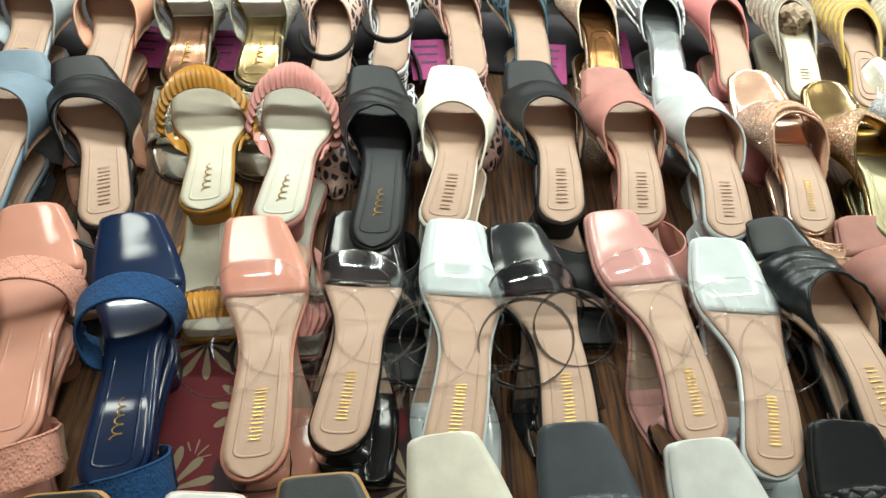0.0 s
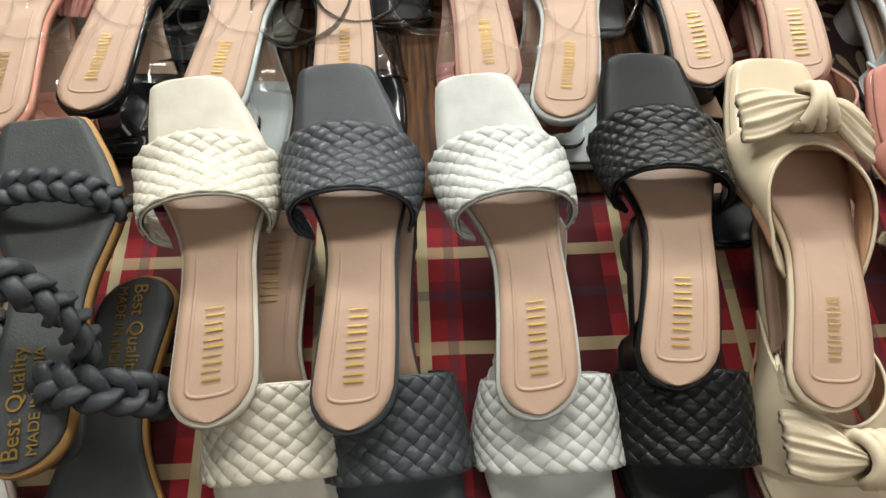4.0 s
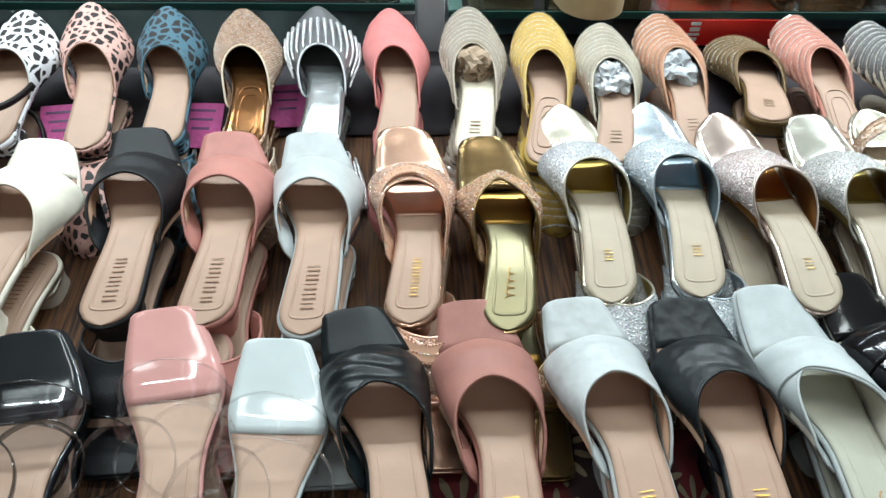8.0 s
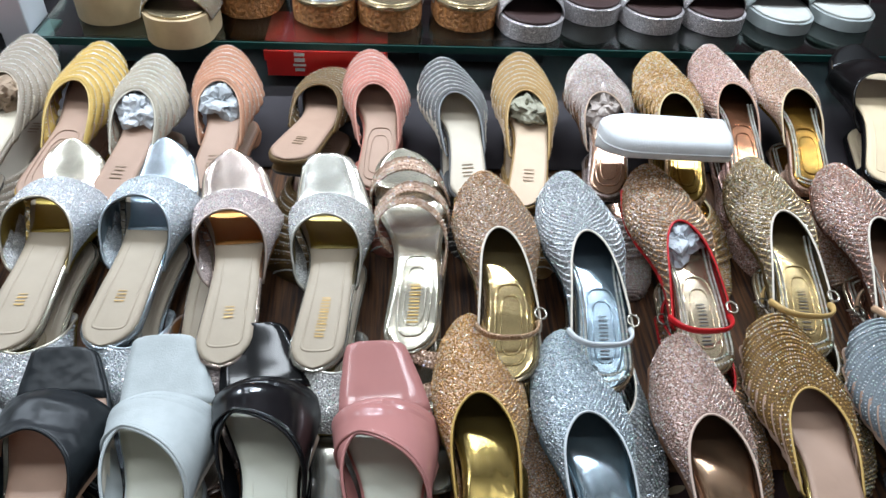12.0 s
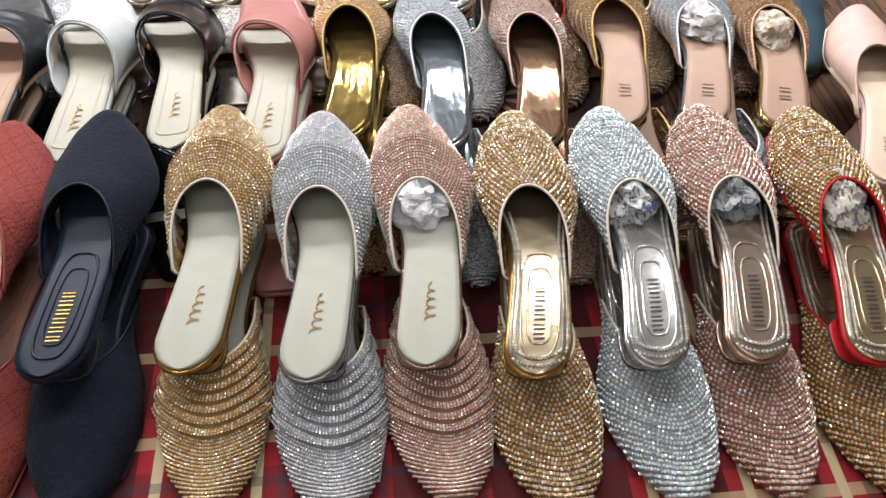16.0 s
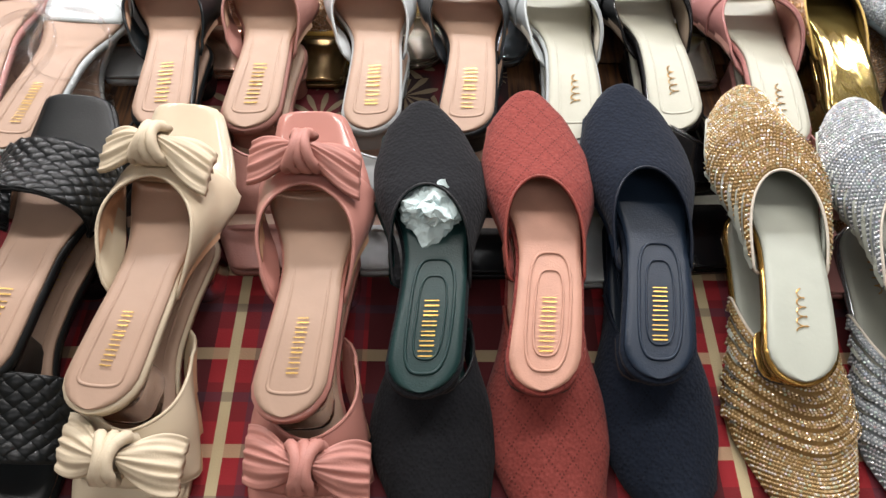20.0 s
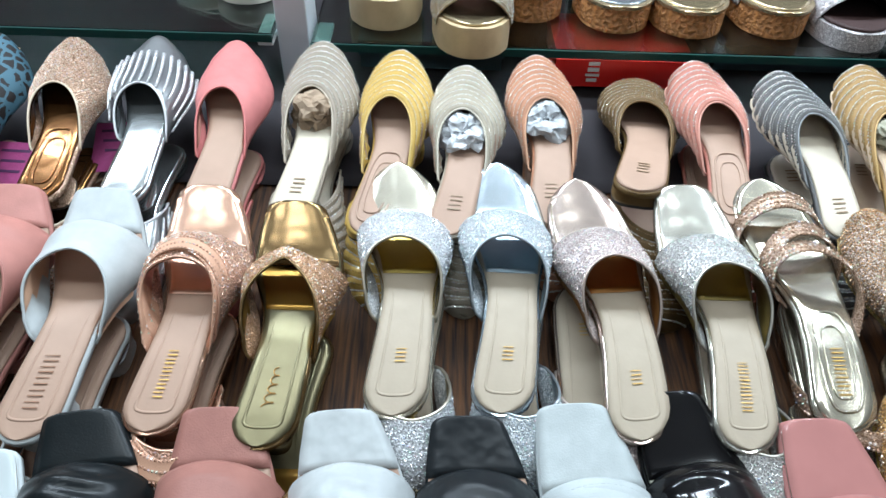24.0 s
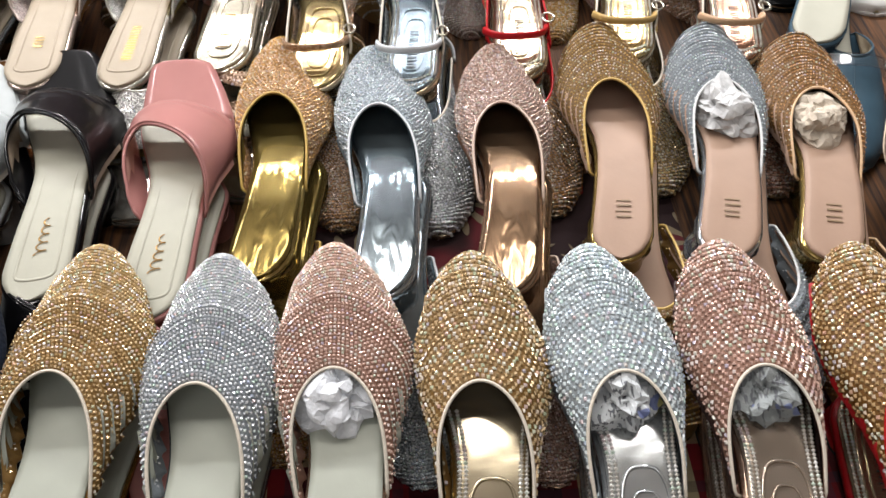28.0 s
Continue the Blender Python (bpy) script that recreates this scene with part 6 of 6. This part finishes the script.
pair("A", built(slide(la, "0a0a0a", patent, padded("d6c2a0"), None, lining="1a1818", seed=103), la), "black patent shoe with a pale insole", 1.478, 0.718, 1.526, 0.946)
la = Last("round", 0.241, 0.025, 1.1)
pair("A", built(flat_mule(la, "e8e6e2", leather("e8e6e2"), padded("d9d0a8"), None, edge="e8e6e2", side=0.94, throat=(0.60, 0.30), seed=104), la), "white leather loafer", 1.574, 0.706, 1.626, 0.934)


# ---- platform sandals on the glass shelf, toes to the front ----
def on_shelf(shoe, label, x, y, turn=0.0, plat=0.028, length=0.250):
    d = Vector((math.sin(radians(turn)), math.cos(radians(turn)), 0))
    toe = Vector((x, y, (LEFT_Z if x < 0.43 else GLASS_Z) + plat + 0.0008))
    shoe.matrix_world = lay(toe + d * length, toe)
    return tagged(shoe, label, "sandal", "platform sandals on the glass shelf")


PL = Last("round", 0.250, 0.0, 1.15, 0.002)
FOIL_GOLD, FOIL_SILVER = metallic("c3b18d", 0.22), metallic("b9c0c6", 0.2)
CORK = cork("c08348")
GLIT = glitter("b5aeae")
on_shelf(wedge(PL, leather("e2ded6"), leather("e8e4dc"), plain("e4ddcf", 0.5), 0.024, 0.033, 0.35, 0.80), "white leather slip-on shoe on the glass shelf", 0.319, 1.047, 0, 0.024)
on_shelf(wedge(PL, leather("e2ded6"), leather("e8e4dc"), plain("e4ddcf", 0.5), 0.024, 0.033, 0.35, 0.80), "white leather slip-on shoe on the glass shelf", 0.383, 1.012, 0, 0.024)
on_shelf(wedge(PL, FOIL_GOLD, FOIL_GOLD, leather("c0ab86", 0.4), 0.037, 0.044, 0.40, 0.80), "pale gold platform sandal on the glass shelf", 0.550, 0.975, 0, 0.037)
on_shelf(wedge(PL, FOIL_GOLD, FOIL_GOLD, leather("c0ab86", 0.4), 0.037, 0.034, 0.50, 0.93, "b9b2a4"), "gold platform sandal at the shelf's edge", 0.652, 0.916, 0, 0.037)
on_shelf(wedge(PL, GLIT, FOIL_SILVER, CORK, 0.033, 0.038, 0.42, 0.88, "c9c6c4", FOIL_GOLD), "silver sandal with a cork-brown platform sole", 0.722, 1.005, 0, 0.033)
on_shelf(wedge(PL, GLIT, FOIL_SILVER, CORK, 0.033, 0.038, 0.42, 0.88, "c9c6c4", FOIL_GOLD), "silver sandal with a cork-brown platform sole", 0.824, 0.984, 0, 0.033)
on_shelf(wedge(PL, GLIT, FOIL_GOLD, CORK, 0.033, 0.038, 0.42, 0.88, "c9c6c4", FOIL_GOLD), "gold sandal with a cork-brown platform sole", 0.910, 0.977, 0, 0.033)
on_shelf(wedge(PL, GLIT, FOIL_GOLD, CORK, 0.033, 0.038, 0.42, 0.88, "c9c6c4", FOIL_GOLD), "gold sandal with a cork-brown platform sole", 1.012, 0.982, 0, 0.033)
on_shelf(wedge(PL, GLIT, leather("3a2a28", 0.6), GLIT, 0.024, 0.037, 0.42, 0.88, "b9b4b8"), "silver glitter peep-toe platform shoe", 1.097, 0.955, 0, 0.024)
on_shelf(wedge(PL, GLIT, leather("3a2a28", 0.6), GLIT, 0.024, 0.037, 0.42, 0.88, "b9b4b8"), "silver glitter peep-toe platform shoe", 1.189, 1.009, 0, 0.024)
on_shelf(wedge(PL, GLIT, leather("3a2a28", 0.6), GLIT, 0.024, 0.037, 0.42, 0.88, "b9b4b8"), "silver glitter peep-toe platform shoe", 1.270, 0.987, 0, 0.024)
on_shelf(wedge(PL, GLIT, leather("3a2a28", 0.6), GLIT, 0.024, 0.037, 0.42, 0.88, "b9b4b8"), "silver glitter peep-toe platform shoe", 1.357, 0.987, 0, 0.024)
on_shelf(wedge(PL, leather("8f9694"), leather("b9bab4"), leather("9aa09e"), 0.018, 0.033, 0.40, 0.82), "grey leather open-toed shoe on the shelf", 1.460, 0.996, 0, 0.018)
on_shelf(wedge(PL, leather("8f9694"), leather("b9bab4"), leather("9aa09e"), 0.018, 0.033, 0.40, 0.82), "grey leather open-toed shoe on the shelf", 1.557, 1.011, 0, 0.018)


# ---- small things ----
def shoe_pad(x, y, z, length, width, turn):
    """A white padded insert, round at one end and cut square at the other."""
    n, k = 26, 7
    verts = []
    for i in range(n):
        u = i / (n - 1)
        half = width / 2 * min(1.0, math.sqrt(max(0.0, 1 - (1 - min(u / 0.32, 1)) ** 2)) + 0.02) * (1 - 0.10 * max(0, u - 0.5))
        for j in range(k * 2):
            a = 2 * math.pi * j / (k * 2)
            verts.append((u * length, half * math.copysign(abs(math.cos(a)) ** 0.6, math.cos(a)), 0.015 * math.copysign(abs(math.sin(a)) ** 0.8, math.sin(a))))
    f = grid_faces(n, k * 2, True) + [tuple(range(k * 2))[::-1], tuple((n - 1) * k * 2 + j for j in range(k * 2))]
    ob = new("shoe_pad", mesh_from("shoe_pad", verts, f))
    ob.data.materials.append(leather("d9dbdd", 0.6))
    seam = [Vector(verts[i * k * 2 + j]) * 1.003 for j in (0,) for i in range(n - 1, -1, -1)] + [Vector(verts[i * k * 2 + k]) * 1.003 for i in range(1, n)]
    part("edge_seam", mesh_from("edge_seam", *tube(seam, 0.0011, 5)), leather("c6c8ca", 0.6), ob)
    ob.matrix_world = pose(x, y, z, 0, 0, turn)
    return tagged(ob, "white padded shoe insert lying across the shoes", "shoe insert")


shoe_pad(1.128, 0.726, 0.905, 0.134, 0.062, -4.6)


def price_card(x, y, z, turn):
    """A pink card with a few lines of writing that cannot be read."""
    ob = thing("pink_card", "bright pink paper card with illegible writing", "card", "pink cards", pose(x, y, z, 22, 0, turn))
    part("card", bevelled_box("card", 0.045, 0.06, 0.0012, 0.0004, 1), paper("a8457f"), ob)
    for k in range(3):
        part("writing_bar", mesh_from("writing_bar", *box_piece(-0.016 + 0.003 * k, 0.014 - 0.002 * k, 0.018 - 0.012 * k, 0.021 - 0.012 * k, 0.0007, 0.0010), False), plain("4a2350"), ob)


price_card(-0.302, 0.782, 0.832, -6)
price_card(-0.213, 0.780, 0.832, 4)
price_card(0.036, 0.777, 0.832, 8)
price_card(0.186, 0.779, 0.832, -3)
price_card(0.277, 0.819, 0.832, 5)
